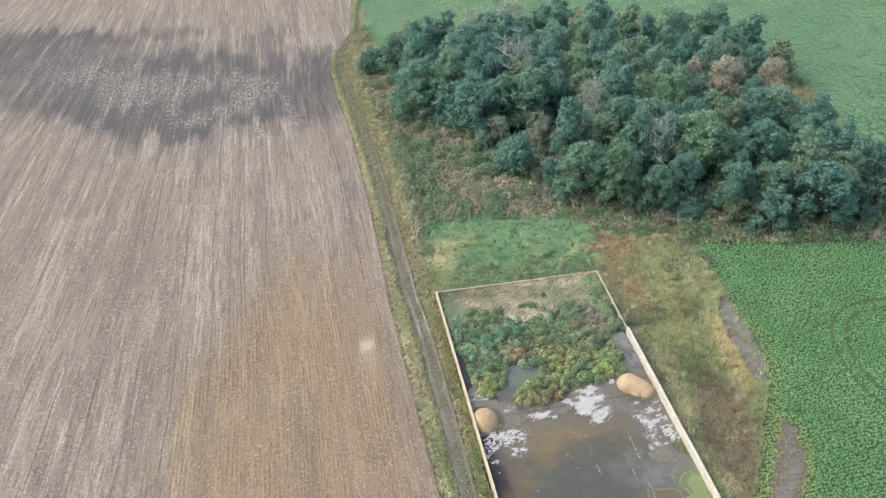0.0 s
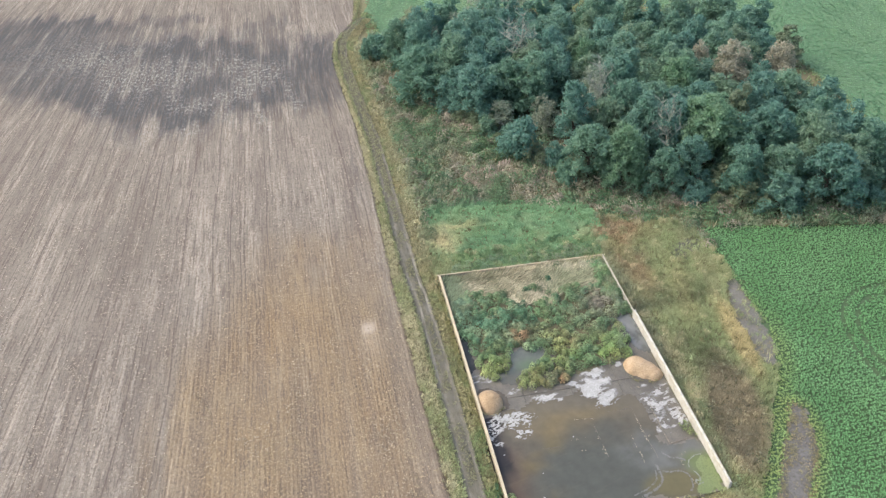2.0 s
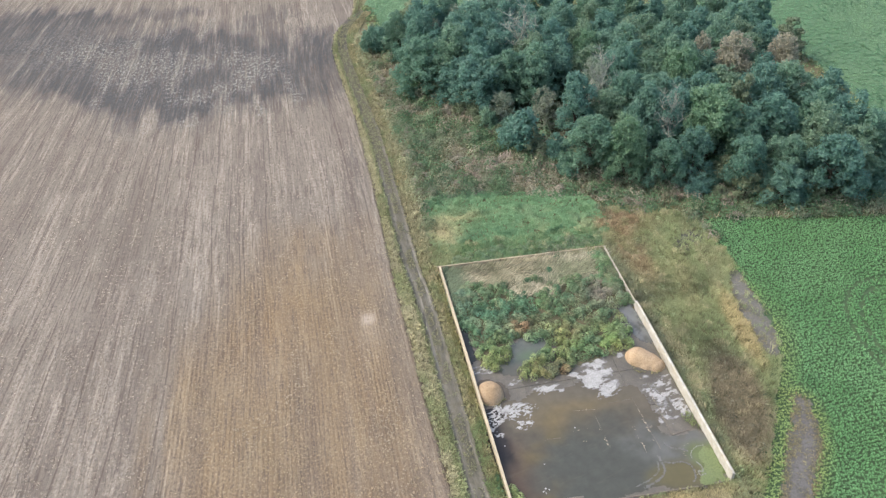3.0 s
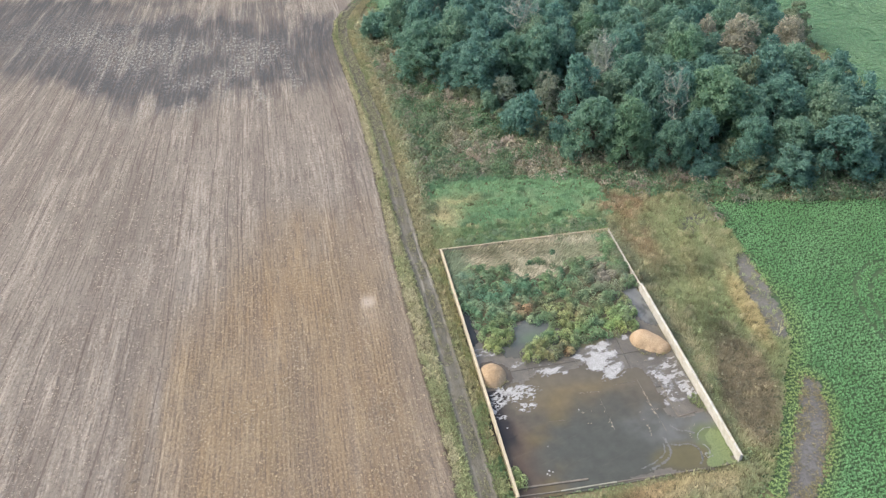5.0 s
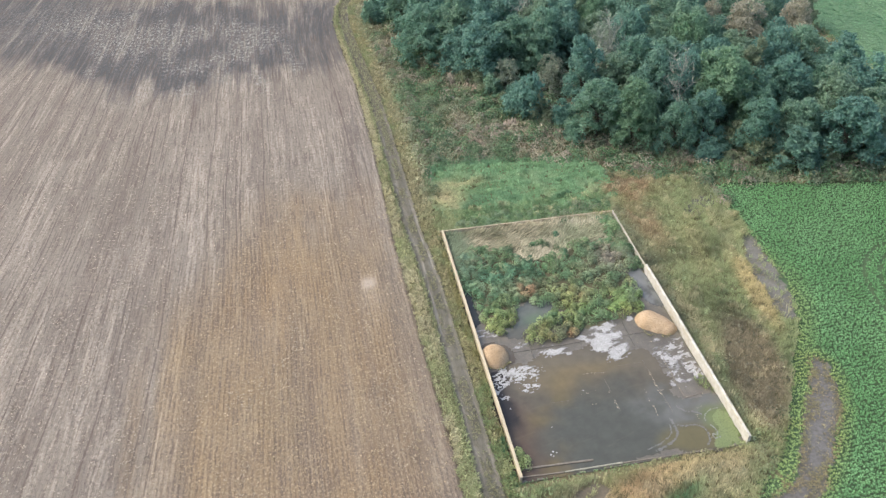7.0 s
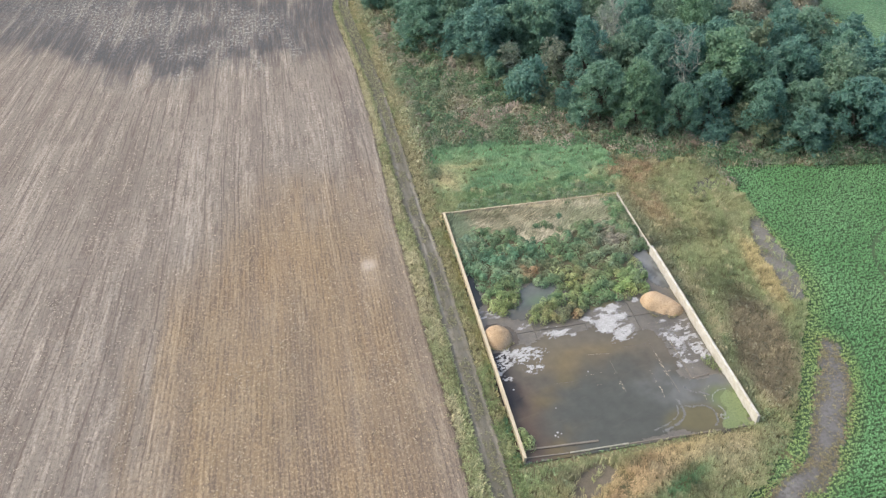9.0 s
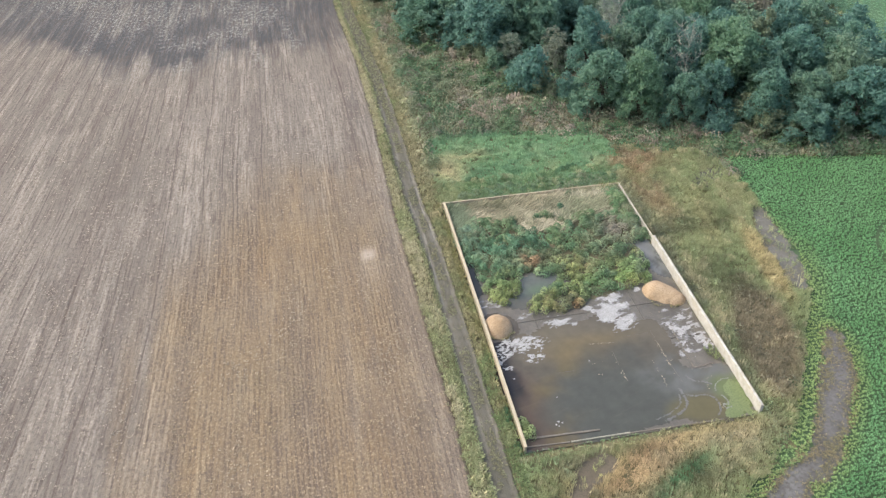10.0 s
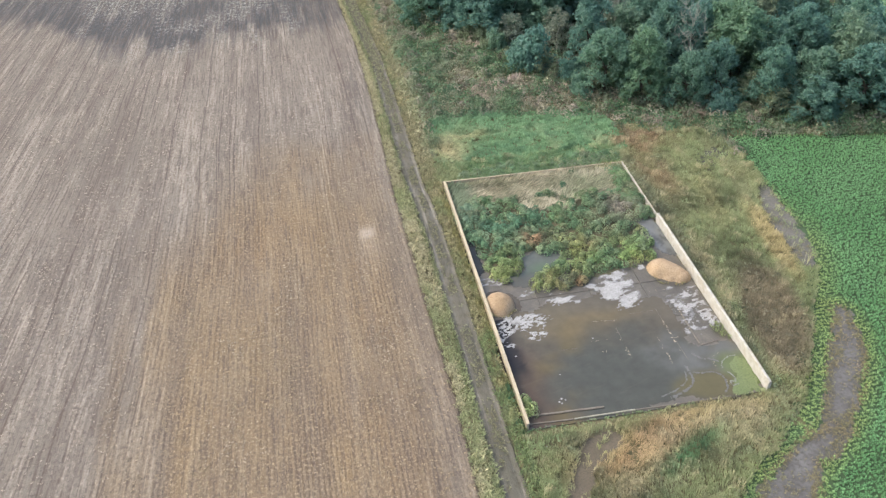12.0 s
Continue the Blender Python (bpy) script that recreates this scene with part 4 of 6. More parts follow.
for i, (a, e) in enumerate((((16.3, 12.2), (16.42, 4.7)), ((15.0, 8.6), (15.1, 4.1)), ((18.45, 12.8), (18.4, 6.5)), ((18.4, 6.5), (20.4, 6.65)), ((15.2, 8.0), (16.9, 7.9)), ((11.4, 9.9), (11.7, 6.0)),
                            ((8.1, 8.9), (10.2, 9.1)), ((9.6, 11.6), (12.0, 11.3)), ((9.0, 7.6), (9.8, 7.5)), ((16.5, 14.6), (19.0, 14.6)), ((18.6, 4.9), (18.9, 1.2)), ((18.8, 4.8), (20.2, 5.4)))):
    crumbs(a, e, 500 + i)
for a, e in (((11.6, 10.4), (11.65, 8.4)), ((11.66, 7.8), (11.7, 6.2)), ((16.3, 12.2), (16.42, 9.0)), ((16.45, 8.4), (16.62, 5.0)), ((5.5, 8.55), (7.2, 8.45)), ((9.6, 11.6), (12.2, 11.3)), ((13.6, 11.9), (16.0, 11.9))):
    bar("silt_ridge", a, e, 0.06, 0.025, M_WOOD, "thin ridge of pale silt along a slab joint", "silt")

# ---- trees ----
def limb_path(base, tip, sag, n, r):
    base, tip = Vector(base), Vector(tip)
    out = []
    for i in range(n + 1):
        t = i / n
        p = base.lerp(tip, t) + Vector((r.normal(0, 0.08), r.normal(0, 0.08), sag * math.sin(math.pi * t))) * (1 if 0 < i < n else 0)
        out.append(p)
    return out


def crown_mesh(lobes, leaves, size, mat, seed, up=0.35):
    """Sprays of leaves on the outside of rounded lobes, none deep inside another."""
    r = np.random.default_rng(seed)
    area = np.array([b[3] ** 2 for b in lobes])
    pick = r.choice(len(lobes), leaves, p=area / area.sum())
    c = np.array([b[:3] for b in lobes])[pick]
    rad = np.array([b[3] for b in lobes])[pick]
    subs = 11
    own = r.normal(0, 1, (len(lobes), subs, 3)) + (0, 0, up + 0.2)
    own /= np.linalg.norm(own, axis=-1, keepdims=True)
    which = r.integers(0, subs, leaves)
    lump = own[pick, which] * r.uniform(0.62, 1.22, (len(lobes), subs))[pick, which][:, None]
    d = r.normal(0, 1, (leaves, 3)) + lump * 0.7 + (0, 0, up)
    d /= np.linalg.norm(d, axis=1, keepdims=True)
    p = c + (lump * (rad * 0.72)[:, None] + d * (rad * 0.46 * r.uniform(0.45, 1.15, leaves))[:, None]) * np.array([1, 1, 0.95])
    p = p + r.normal(0, 0.17, (leaves, 3))
    deep = np.zeros(leaves, bool)
    for bx, by, bz, br in lobes:
        deep |= np.linalg.norm((p - (bx, by, bz)) / (1, 1, 0.85), axis=1) < br * 0.60
    keep = ~deep & (p[:, 2] > 0.3)
    p, d = p[keep], d[keep]
    n = len(p)
    nrm = d + r.normal(0, 0.45, (n, 3)) + (0, 0, 0.28)
    nrm /= np.linalg.norm(nrm, axis=1, keepdims=True)
    a = np.cross(nrm, r.normal(0, 1, (n, 3)))
    a /= np.linalg.norm(a, axis=1, keepdims=True)
    b = np.cross(nrm, a)
    s = size * r.uniform(0.55, 1.25, n)[:, None]
    tip = nrm * s * 0.35
    v = np.stack([p - a * s * 0.5 - b * s * 0.45 + tip, p + a * s * 0.5 - b * s * 0.45 + tip * 0.3, p + b * s * 0.75 - tip], 1)
    return raw_mesh("crown", v.reshape(-1, 3), np.arange(n * 3).reshape(-1, 3), mat)


def tree(height, radius, lobes_n, leaves, size, mat, seed, label, category="tree", low=0.32, bark=M_BARK, name="tree"):
    """A tree at the origin: trunk, limbs, and a crown of leaf sprays over uneven lobes."""
    r = np.random.default_rng(seed)
    top = tagged(new(name), label, category)
    lobes = [(r.normal(0, 0.12) * radius, r.normal(0, 0.12) * radius, height - radius * 0.40, radius * 0.36)]
    for i in range(lobes_n):
        a = i * 2.4 + r.uniform(-0.4, 0.4)
        k = (i + 0.5) / lobes_n
        out = radius * (0.22 + 0.56 * math.sqrt(k)) * r.uniform(0.75, 1.2)
        z = height * (0.9 - (0.9 - low) * k ** 1.2) - radius * 0.32 + r.normal(0, 0.03) * height
        lobes.append((out * math.cos(a), out * math.sin(a), max(z, radius * 0.25), radius * r.uniform(0.22, 0.38)))
    for share in (0.30, 0.52):
        lobes.append((r.normal(0, 0.1) * radius, r.normal(0, 0.1) * radius, height * share, radius * 0.42))
    girth = height * 0.018 + 0.05
    bm = bmesh.new()
    fork = height * 0.42
    tube(bm, limb_path((0, 0, -0.3), (r.normal(0, 0.2), r.normal(0, 0.2), fork), 0, 4, r), [girth * 1.35, girth, girth * 0.9, girth * 0.85, girth * 0.75], 7)
    part("trunk", bm, bark, top)
    for i in range(1, min(6, len(lobes))):
        bm = bmesh.new()
        x, y, z, q = lobes[i * (len(lobes) - 1) // 6 + 1]
        tube(bm, limb_path((0, 0, fork * r.uniform(0.75, 0.98)), (x * 0.9, y * 0.9, z), 0.2, 4, r), [girth * 0.55, girth * 0.45, girth * 0.35, girth * 0.25, girth * 0.12], 5)
        part("limb", bm, bark, top)
    crown = new("crown", crown_mesh(lobes, leaves, size, mat, seed + 1))
    crown.parent = top
    return top


def bare_tree(height, spread, seed, label):
    """A dead tree: trunk, limbs, and forked bleached twigs."""
    r = np.random.default_rng(seed)
    top = tagged(new("dead_tree"), label, "tree")
    bm = bmesh.new()
    tube(bm, limb_path((0, 0, -0.3), (0.2, 0.1, height * 0.8), 0, 5, r), [0.17, 0.14, 0.12, 0.10, 0.07, 0.04], 6)
    part("trunk", bm, M_DEADWOOD, top)
    for i in range(11):
        a, z = i * 2.4, height * (0.3 + 0.055 * i)
        tip = Vector((math.cos(a) * spread * (1.1 - 0.05 * i), math.sin(a) * spread * (1.1 - 0.05 * i), z + height * r.uniform(0.18, 0.35)))
        bm = bmesh.new()
        path = limb_path((0.1, 0.05, z), tip, 0.15, 4, r)
        tube(bm, path, [0.07, 0.055, 0.045, 0.035, 0.02], 5)
        limb = part("limb", bm, M_DEADWOOD, top)
        bm = bmesh.new()
        for k in range(26):
            s = path[1 + k % 4]
            e = s + Vector((r.normal(0, 0.7), r.normal(0, 0.7), r.uniform(0.3, 1.3)))
            tube(bm, [s, s.lerp(e, 0.5) + Vector((0.08, -0.05, 0)), e], [0.04, 0.03, 0.018], 3)
        part("twig_spray", bm, M_DEADWOOD, limb)
    return top


def at(x, y, turn, size, flat=1.0):
    return Matrix.LocRotScale((x, y, 0), Euler((0, 0, turn)), (size, size, size * flat))


WOODLAND = "trees of the wood"
models = [tree(12, 4.4, 24, 11500, 0.31, M_TREE, 101, "broad dark green deciduous tree in a dense wood", low=0.28),
          tree(12, 4.0, 22, 10500, 0.30, M_TREE, 103, "round-crowned dark green tree in a dense wood", low=0.26),
          tree(12, 4.8, 27, 12500, 0.315, M_TREE, 105, "broad dark green deciduous tree in a dense wood", low=0.26),
          tree(12, 3.4, 20, 9500, 0.29, M_TREE, 107, "narrow dark green tree in a dense wood", low=0.2),
          tree(12, 4.2, 24, 11000, 0.295, M_TREE, 109, "round-crowned dark green tree in a dense wood", low=0.2)]
bright = tree(12, 5.0, 30, 15500, 0.305, M_TREE_BRIGHT, 121, "broad lighter green oak at the front of the wood", low=0.2)
olive = tree(12, 4.2, 23, 10500, 0.30, M_TREE_DUSTY, 135, "dusty olive-green tree in a dense wood", low=0.26)
russet = tree(11, 3.6, 18, 7800, 0.27, M_TREE_BROWN, 123, "russet brown-leaved tree among green ones")
sparse = tree(11, 3.0, 19, 4200, 0.22, M_TREE_OLIVE, 133, "thin half-bare olive-brown tree in a dense wood", low=0.2, bark=M_DEADWOOD)
yellow = tree(11, 3.2, 11, 4600, 0.36, M_TREE_YELLOW, 125, "yellowing tree at the edge of the wood")
shrub = tree(5, 2.8, 13, 3300, 0.33, M_TREE, 127, "low dark green bushy tree at the wood's edge", low=0.25, name="bush", category="bush")
thin = tree(5, 2.2, 9, 1900, 0.28, M_TREE_YELLOW, 129, "thin pale green bush at the wood's edge", low=0.25, name="bush", category="bush")
snag = bare_tree(10, 2.6, 131, "bleached dead tree with bare branches in the wood")
for m in (*models, bright, olive, russet, sparse, yellow, shrub, thin, snag):
    tagged(m, group=WOODLAND)

# the trees that stand out: model, x, y, height, breadth
BACK_TREES = [(shrub, 1.3, 105.1, 4.8, 1.27), (yellow, 7.9, 106.4, 9.5, 1.10), (models[3], 14.7, 105.1, 11, 1.13), (sparse, 21.0, 107.1, 10, 1.00), (models[4], 7.0, 86.7, 9.8,
              1.35), (models[0], 14.4, 77.4, 11, 1.16), (sparse, 15.8, 102.6, 9, 0.95), (sparse, 11.0, 99.3, 8, 0.66), (models[1], 22.5, 95.1, 11.5, 0.95), (snag, 23.3, 84.5, 12.1, 1.26), (sparse, 28.1, 107.4, 11, 1.33), (models[2], 32.0, 92.1, 12, 0.99), (models[0], 27.2, 77.2, 12, 0.99), (bright, 33.8, 81.1, 11.5, 0.64), (models[3], 37.7,
              106.6, 11.5, 1.34), (models[1], 45.3, 103.5, 11.5, 1.13), (olive, 38.7, 92.2, 11.5, 0.66), (models[3], 42.9, 91.4, 12, 0.85)]
MIDDLE_TREES = [(olive, 42.5, 82.8, 12, 0.76), (models[4], 45.9, 79.0, 12.5, 0.91), (models[0], 36.2, 71.3, 12.5, 0.86), (models[1], 49.6, 92.4, 12, 0.89), (olive, 57.9, 95.9,
                11.5, 1.10), (models[2], 66.1, 96.9, 11, 0.95), (models[3], 70.0, 90.0, 11, 1.11), (bright, 44.7, 67.7, 13, 0.77), (russet, 55.3, 70.6, 12.6, 1.1), (russet, 50.8, 73.4, 12.0, 0.6), (russet, 64.5, 71.4, 11.5, 0.95), (models[4], 62.9, 83.9, 11.5, 1.29), (models[1], 55.3, 82.8, 12, 1.00), (models[3], 65.2, 78.6, 10.5, 1.00),
                (yellow, 73.8, 84.1, 7.5, 1.18), (bright, 44.2, 54.2, 13.2, 1.10), (yellow, 50.8, 59.0, 11.5, 0.64), (models[2], 59.6, 61.5, 12, 1.08)]
FRONT_TREES = [(models[3], 52.5, 51.7, 12, 1.19), (models[1], 59.8, 52.8, 11.5, 0.88), (models[4], 56.8, 42.2, 10.5, 1.18), (models[0], 65.7, 47.0, 10.5, 1.10), (models[3], 49.7,
               41.6, 6.4, 1.22), (models[1], 35.3, 58.5, 12, 0.94), (models[4], 26.2, 55.4, 10.2, 1.09), (bright, 30.4, 52.7, 10.6, 0.81), (snag, 37.9, 55.5, 10.6, 0.83), (shrub,
               17.9, 63.8, 7.2, 1.00), (sparse, 32.2, 71.6, 11, 0.86), (sparse, 28.1, 67.8, 8, 1.07), (snag, 31.7, 67.7, 11.6, 0.84), (sparse, 23.6, 70.0, 7, 1.15), (models[1], 65.2,
               59.2, 10.5, 1.10), (models[4], 35.4, 49.4, 8.5, 0.79), (models[0], 46.0, 46.2, 9.5, 0.83), (sparse, 17.0, 72.2, 6, 1.17)]


def plant(model, x, y, height, breadth, seed):
    own = {shrub: 5.0, thin: 5.0, russet: 11.0, sparse: 11.0, yellow: 11.0, snag: 10.0}.get(model, 12.0)
    k = height / own
    copy = copy_thing(model, at(x, y, hashed(x, y, seed) * 6.28, 1))
    copy.scale = (k ** 0.5 * breadth, k ** 0.5 * breadth, k)
    return copy


taken = []
for model, x, y, h, b in FRONT_TREES + MIDDLE_TREES + BACK_TREES:
    plant(model, x, y, h, b, 3)
    taken.append((x, y, 2.4 if model in (snag, thin, shrub, sparse) else 3.9))
for i in range(2600):
    x, y = rng.uniform(-2, 74), rng.uniform(40, 110)
    d = float(inward(WOOD, np.array([x]), np.array([y]))[0])
    if d < 1.6 or any(math.hypot(x - a, y - b) < q * 1.0 for a, b, q in taken):
        continue
    if math.hypot((x - 22.5) / 5, (y - 68.5) / 6.5) < 1 or math.hypot((x - 29.5) / 5, (y - 69) / 5) < 1 or any(math.hypot(x - a, y - b) < 3.6 for a, b in ((15.8, 98.5), (42.7, 88.0), (54.5, 57.0), (21.2, 80.0))):
        continue
    k = int(rng.integers(0, 6))
    h = (10.2 + 2.6 * rng.uniform()) * (0.82 if d < 3 else 1.0) * (0.95 if x < 14 else 1.0)
    plant((*models, olive)[k], x, y, h, rng.uniform(0.88, 1.08), i)
    taken.append((x, y, 4.2))
count = 0
for i in range(3000):
    x, y = rng.uniform(-1, 74), rng.uniform(38, 110)
    d = float(inward(WOOD, np.array([x]), np.array([y]))[0])
    if not -0.8 < d < 3.2 or any(math.hypot(x - a, y - b) < q * 0.55 for a, b, q in taken) or count > 110:
        continue
    plant(shrub if rng.uniform() < 0.5 else thin, x, y, rng.uniform(2.2, 5.0), rng.uniform(0.6, 0.95), i)
    taken.append((x, y, 2.4))
    count += 1
for i, (x, y, h, b) in enumerate(((38.6, 46.4, 2.6, 0.7), (42.0, 45.4, 2.0, 0.75), (48.0, 42.2, 3.0, 0.8), (52.4, 41.6, 2.2, 0.8), (54.6, 40.8, 2.8, 0.7), (60.0, 40.2, 2.4, 0.9), (63.5, 40.0, 3.0, 0.8), (67.5, 39.6, 2.4, 0.8), (31.6, 49.6, 1.8, 0.6), (23.2, 56.0, 1.8, 0.6))):
    plant(thin if i % 3 else shrub, x, y, h, b, 900 + i)
for m in (*models, bright, olive, russet, sparse, yellow, shrub, thin, snag):
    for o in (*m.children_recursive, m):
        bpy.data.objects.remove(o)


def swept(x, y, size, seed, toward=0.0, swing=2.0):
    """The way in which long grass lies, changing slowly over the plan."""
    a = toward + (patchy(x, y, size, seed) - 0.5) * 2 * swing
    return np.stack([np.cos(a), np.sin(a)], -1)


ux, uy = scatter((-2, 40), (75, 110), 0.9, lambda x, y: (inward(WOOD, x, y) > 0.3) * 1.0, 214)
u1, u2 = patchy(ux, uy, 4, 97), patchy(ux, uy, 1.5, 98)
domes("undergrowth", ux, uy, blend((ux * 0 + 1, (0.150, 0.205, 0.125)), (step(0.4, 0.7, u1), (0.215, 0.215, 0.150)), (step(0.5, 0.8, u2) * 0.7, (0.125, 0.190, 0.115))), 0.6 + 1.1 * u2, 0.8 + 0.5 * u1, 14, 0.45, M_WEED, "dim leafy undergrowth beneath the trees of the wood", "undergrowth", seed=25)

# ---- growth: verges, scrub, lawn, meadow, weeds, crops ----
def clear_of_yard(x, y, rim=0.1):
    return ~((x > -0.35 - rim) & (x < 22.1 + rim) & (y > 0.0) & (y < 37.9))


def verge_keep(x, y):
    left = (x > field_edge(y) - 0.15) & (x < np.where(y > 122, field_edge(y) + 1.6, track_mid(y) - 1.05))
    mid = (y < 124) & (np.abs(x - track_mid(y)) < 0.45) & (patchy(x, y, 2.5, 51) > 0.38 - 0.35 * step(45, 75, y))
    right = (y < 124) & (x > track_mid(y) + 0.95) & (x < np.where(y < 40, -0.3, track_mid(y) + 3.0))
    ruts = (y < 124) & (np.abs(x - track_mid(y)) < 1.2) & (patchy(x, y, 1.8, 50) > 0.80 - 0.42 * step(45, 85, y))
    return np.clip(left * 1.0 + right * 1.0 + mid * 1.0 + ruts * (0.12 + 0.6 * step(45, 75, y)), 0, 1)


x, y = scatter((-9, -14), (5, 166), 24, verge_keep, 201)
n1, n2 = patchy(x, y, 4, 52), patchy(x, y, 1.2, 53)
mid = np.abs(x - track_mid(y)) < 1.0
outer = x < track_mid(y) - 1.0
long_n = patchy(x * 0.6, y * 0.25, 2.2, 304)
# west verge: lit cream field side and darker green track side painted into the tint
west = blend((x * 0 + 1, (0.265, 0.250, 0.150)), (step(0.5, 0.75, long_n) * 0.8, (0.175, 0.200, 0.098)), (step(0.5, 0.8, n2) * 0.7, (0.330, 0.305, 0.200)), (step(-1.7, -1.15, x - track_mid(y)) * 0.8, (0.120, 0.146, 0.072)))
east = blend((x * 0 + 1, (0.215, 0.205, 0.108)), (step(0.4, 0.75, n1), (0.150, 0.180, 0.086)), (step(0.6, 0.9, n2) * 0.7, (0.310, 0.270, 0.160)), (step(36, 46, y) * step(0.35, 0.6, long_n) * 0.7, (0.225, 0.210, 0.125)), (step(30, 20, y) * step(0.35, 0.6, n1) * 0.6, (0.105, 0.150, 0.062)))
tint = np.where(outer[:, None], west * (0.94, 0.95, 0.92), east * 0.90)
tint = np.where(mid[:, None], blend((x * 0 + 1, (0.128, 0.128, 0.074)), (step(45, 75, y) * 0.6, (0.165, 0.170, 0.088))), tint)
clumps("verge_grass", x, y, tint, np.where(mid, 0.12, 0.26 + 0.28 * n2), np.where(mid, 0.2, 0.30 + 0.22 * n1), 5, 0.085, M_GRASS, "rough yellow-green verge grass beside the track", "grass", seed=1, uneven=0.28, droop=0.2)


def scrub_keep(x, y):
    d = inward(WOOD, x, y)
    east = (x > track_mid(y) + 2.4) & ((y > 44) | (x > 26)) & ((y > 37.9) | (x > 36)) & (y < 112) & (d < 7.5)
    east &= (x < 38) | ((d > -8) & (inward(CROP, x, y) < 0.1))
    east &= (inward(LAWN, x, y) < 0.3) & (inward(MEADOW, x, y) < 0.2)
    return east * (0.55 + 0.45 * patchy(x, y, 2, 54)) * np.where(d > 2, 0.6, 1.0)


x, y = scatter((-5, 36.0), (80, 112), 7, scrub_keep, 202)
n1, n2, n3 = patchy(x, y, 7, 55), patchy(x, y, 2.2, 56), patchy(x, y, 1.0, 57)
near_wood = step(-9, 0, inward(WOOD, x, y))


def lump(px_, py_, rx, ry):
    return np.exp(-(((x - px_) / rx) ** 2 + ((y - py_) / ry) ** 2))


edge = inward(WOOD, x, y)
brown = step(0.36, 0.48, patchy(x, y, 3.2, 47)) * (0.5 + 0.5 * step(-12, -2, edge)) + 0.9 * np.exp(-((edge + 1.6) / 1.8) ** 2) * step(0.2, 0.5, n2)
brown = brown + lump(9, 80, 2, 5) + lump(12.5, 74, 4, 1.6) + lump(9, 60, 3.5, 2.5) + lump(15, 59.5, 4, 2.5) + lump(22, 56.5, 4, 1.8) + 0.8 * lump(17, 55, 7, 1.6)
bushy = lump(3, 86, 2.5, 4) + lump(5.6, 89, 2, 3) + lump(10.6, 69.5, 2, 2) + lump(12.4, 67.8, 2, 2) + lump(1.8, 66.5, 2, 4) + lump(6, 74, 3, 4) + 0.8 * lump(13, 64, 3, 1.5) + 0.9 * lump(35, 48, 3, 1.6) + 0.9 * lump(50, 41, 10, 1.4) + 0.7 * lump(41, 44, 3, 2) + 0.7 * lump(60, 38.5, 8, 1.6) + 0.9 * lump(29, 49.5, 2.2, 1.6) + 0.8 * lump(55, 43, 12, 1.5)
bushy = np.clip(bushy + 0.9 * step(0.58, 0.65, patchy(x, y, 2.6, 48)), 0, 1)
brown = np.clip(brown * (1 - bushy), 0, 1)
tint = blend((x * 0 + 1, (0.152, 0.158, 0.098)), (step(0.42, 0.7, n1), (0.105, 0.148, 0.084)), (brown * (0.6 + 0.4 * n3), (0.218, 0.182, 0.136)), (bushy * 0.9, (0.064, 0.118, 0.058)), (step(0.62, 0.85, n3) * 0.8, (0.088, 0.128, 0.068)),
             (step(3.5, 0, x - track_mid(y) - 2) * 0.75, (0.245, 0.225, 0.135)))
low = hashed(x, y, 17) < np.where(brown > 0.45, 0.05, 0.19)
domes("scrub", x[low], y[low], tint[low], 0.7 + 1.7 * n2[low] * (0.6 + 0.6 * near_wood[low]), 0.7 + 0.75 * n3[low], 42, 0.25, M_WEED, "tangled brown and green bramble scrub below the wood", "scrub", seed=22, bias=(1.8, 1.88, 1.93), uneven=0.36)
x, y, tint, n1, n2, n3, near_wood = x[~low], y[~low], tint[~low], n1[~low], n2[~low], n3[~low], near_wood[~low]
clumps("rank_grass", x, y, tint, 0.15 + 0.85 * n3 * (0.6 + 0.6 * near_wood), 0.55 + 0.35 * n2, 5, 0.11, M_GRASS, "rank brown and green grass below the wood", "grass", seed=2, bias=(1.72, 1.8, 1.86), uneven=0.36, droop=0.25, comb=1.3, lie=swept(x, y, 3, 91, 0.5, 3.0))
tx, ty = scatter((-3, 44), (80, 110), 0.85, lambda x, y: scrub_keep(x, y) * (x > track_mid(y) + 3.4) * step(0.3, 0.5, patchy(x, y, 5, 92)), 212)
t1, t2 = patchy(tx, ty, 6, 93), patchy(tx, ty, 1.5, 94)
tt = blend((tx * 0 + 1, (0.074, 0.118, 0.066)), (step(0.45, 0.65, t1), (0.118, 0.138, 0.084)), (step(0.52, 0.72, t2), (0.190, 0.162, 0.122)), (step(0.7, 0.9, t1) * 0.7, (0.060, 0.112, 0.050)))
domes("bramble_thicket", tx, ty, tt, 0.6 + 1.1 * t2, 0.55 + 0.75 * t1, 66, 0.22, M_WEED, "dark green bramble thickets in the scrub below the wood", "brambles", seed=23, bias=(1.75, 1.88, 1.92), uneven=0.34)
mx, my = scatter((-2, 36), (76, 110), 0.16, lambda x, y: (scrub_keep(x, y) > 0) * (x > track_mid(y) + 4) * (inward(WOOD, x, y) > -16) * 1.0, 231)
m1, m2 = hashed(mx, my, 3), patchy(mx, my, 5, 313)
mt = blend((mx * 0 + 1, (0.138, 0.150, 0.096)), (m1 < 0.36, (0.078, 0.128, 0.068)), ((m1 > 0.62) & (m2 > 0.35), (0.205, 0.172, 0.134)))
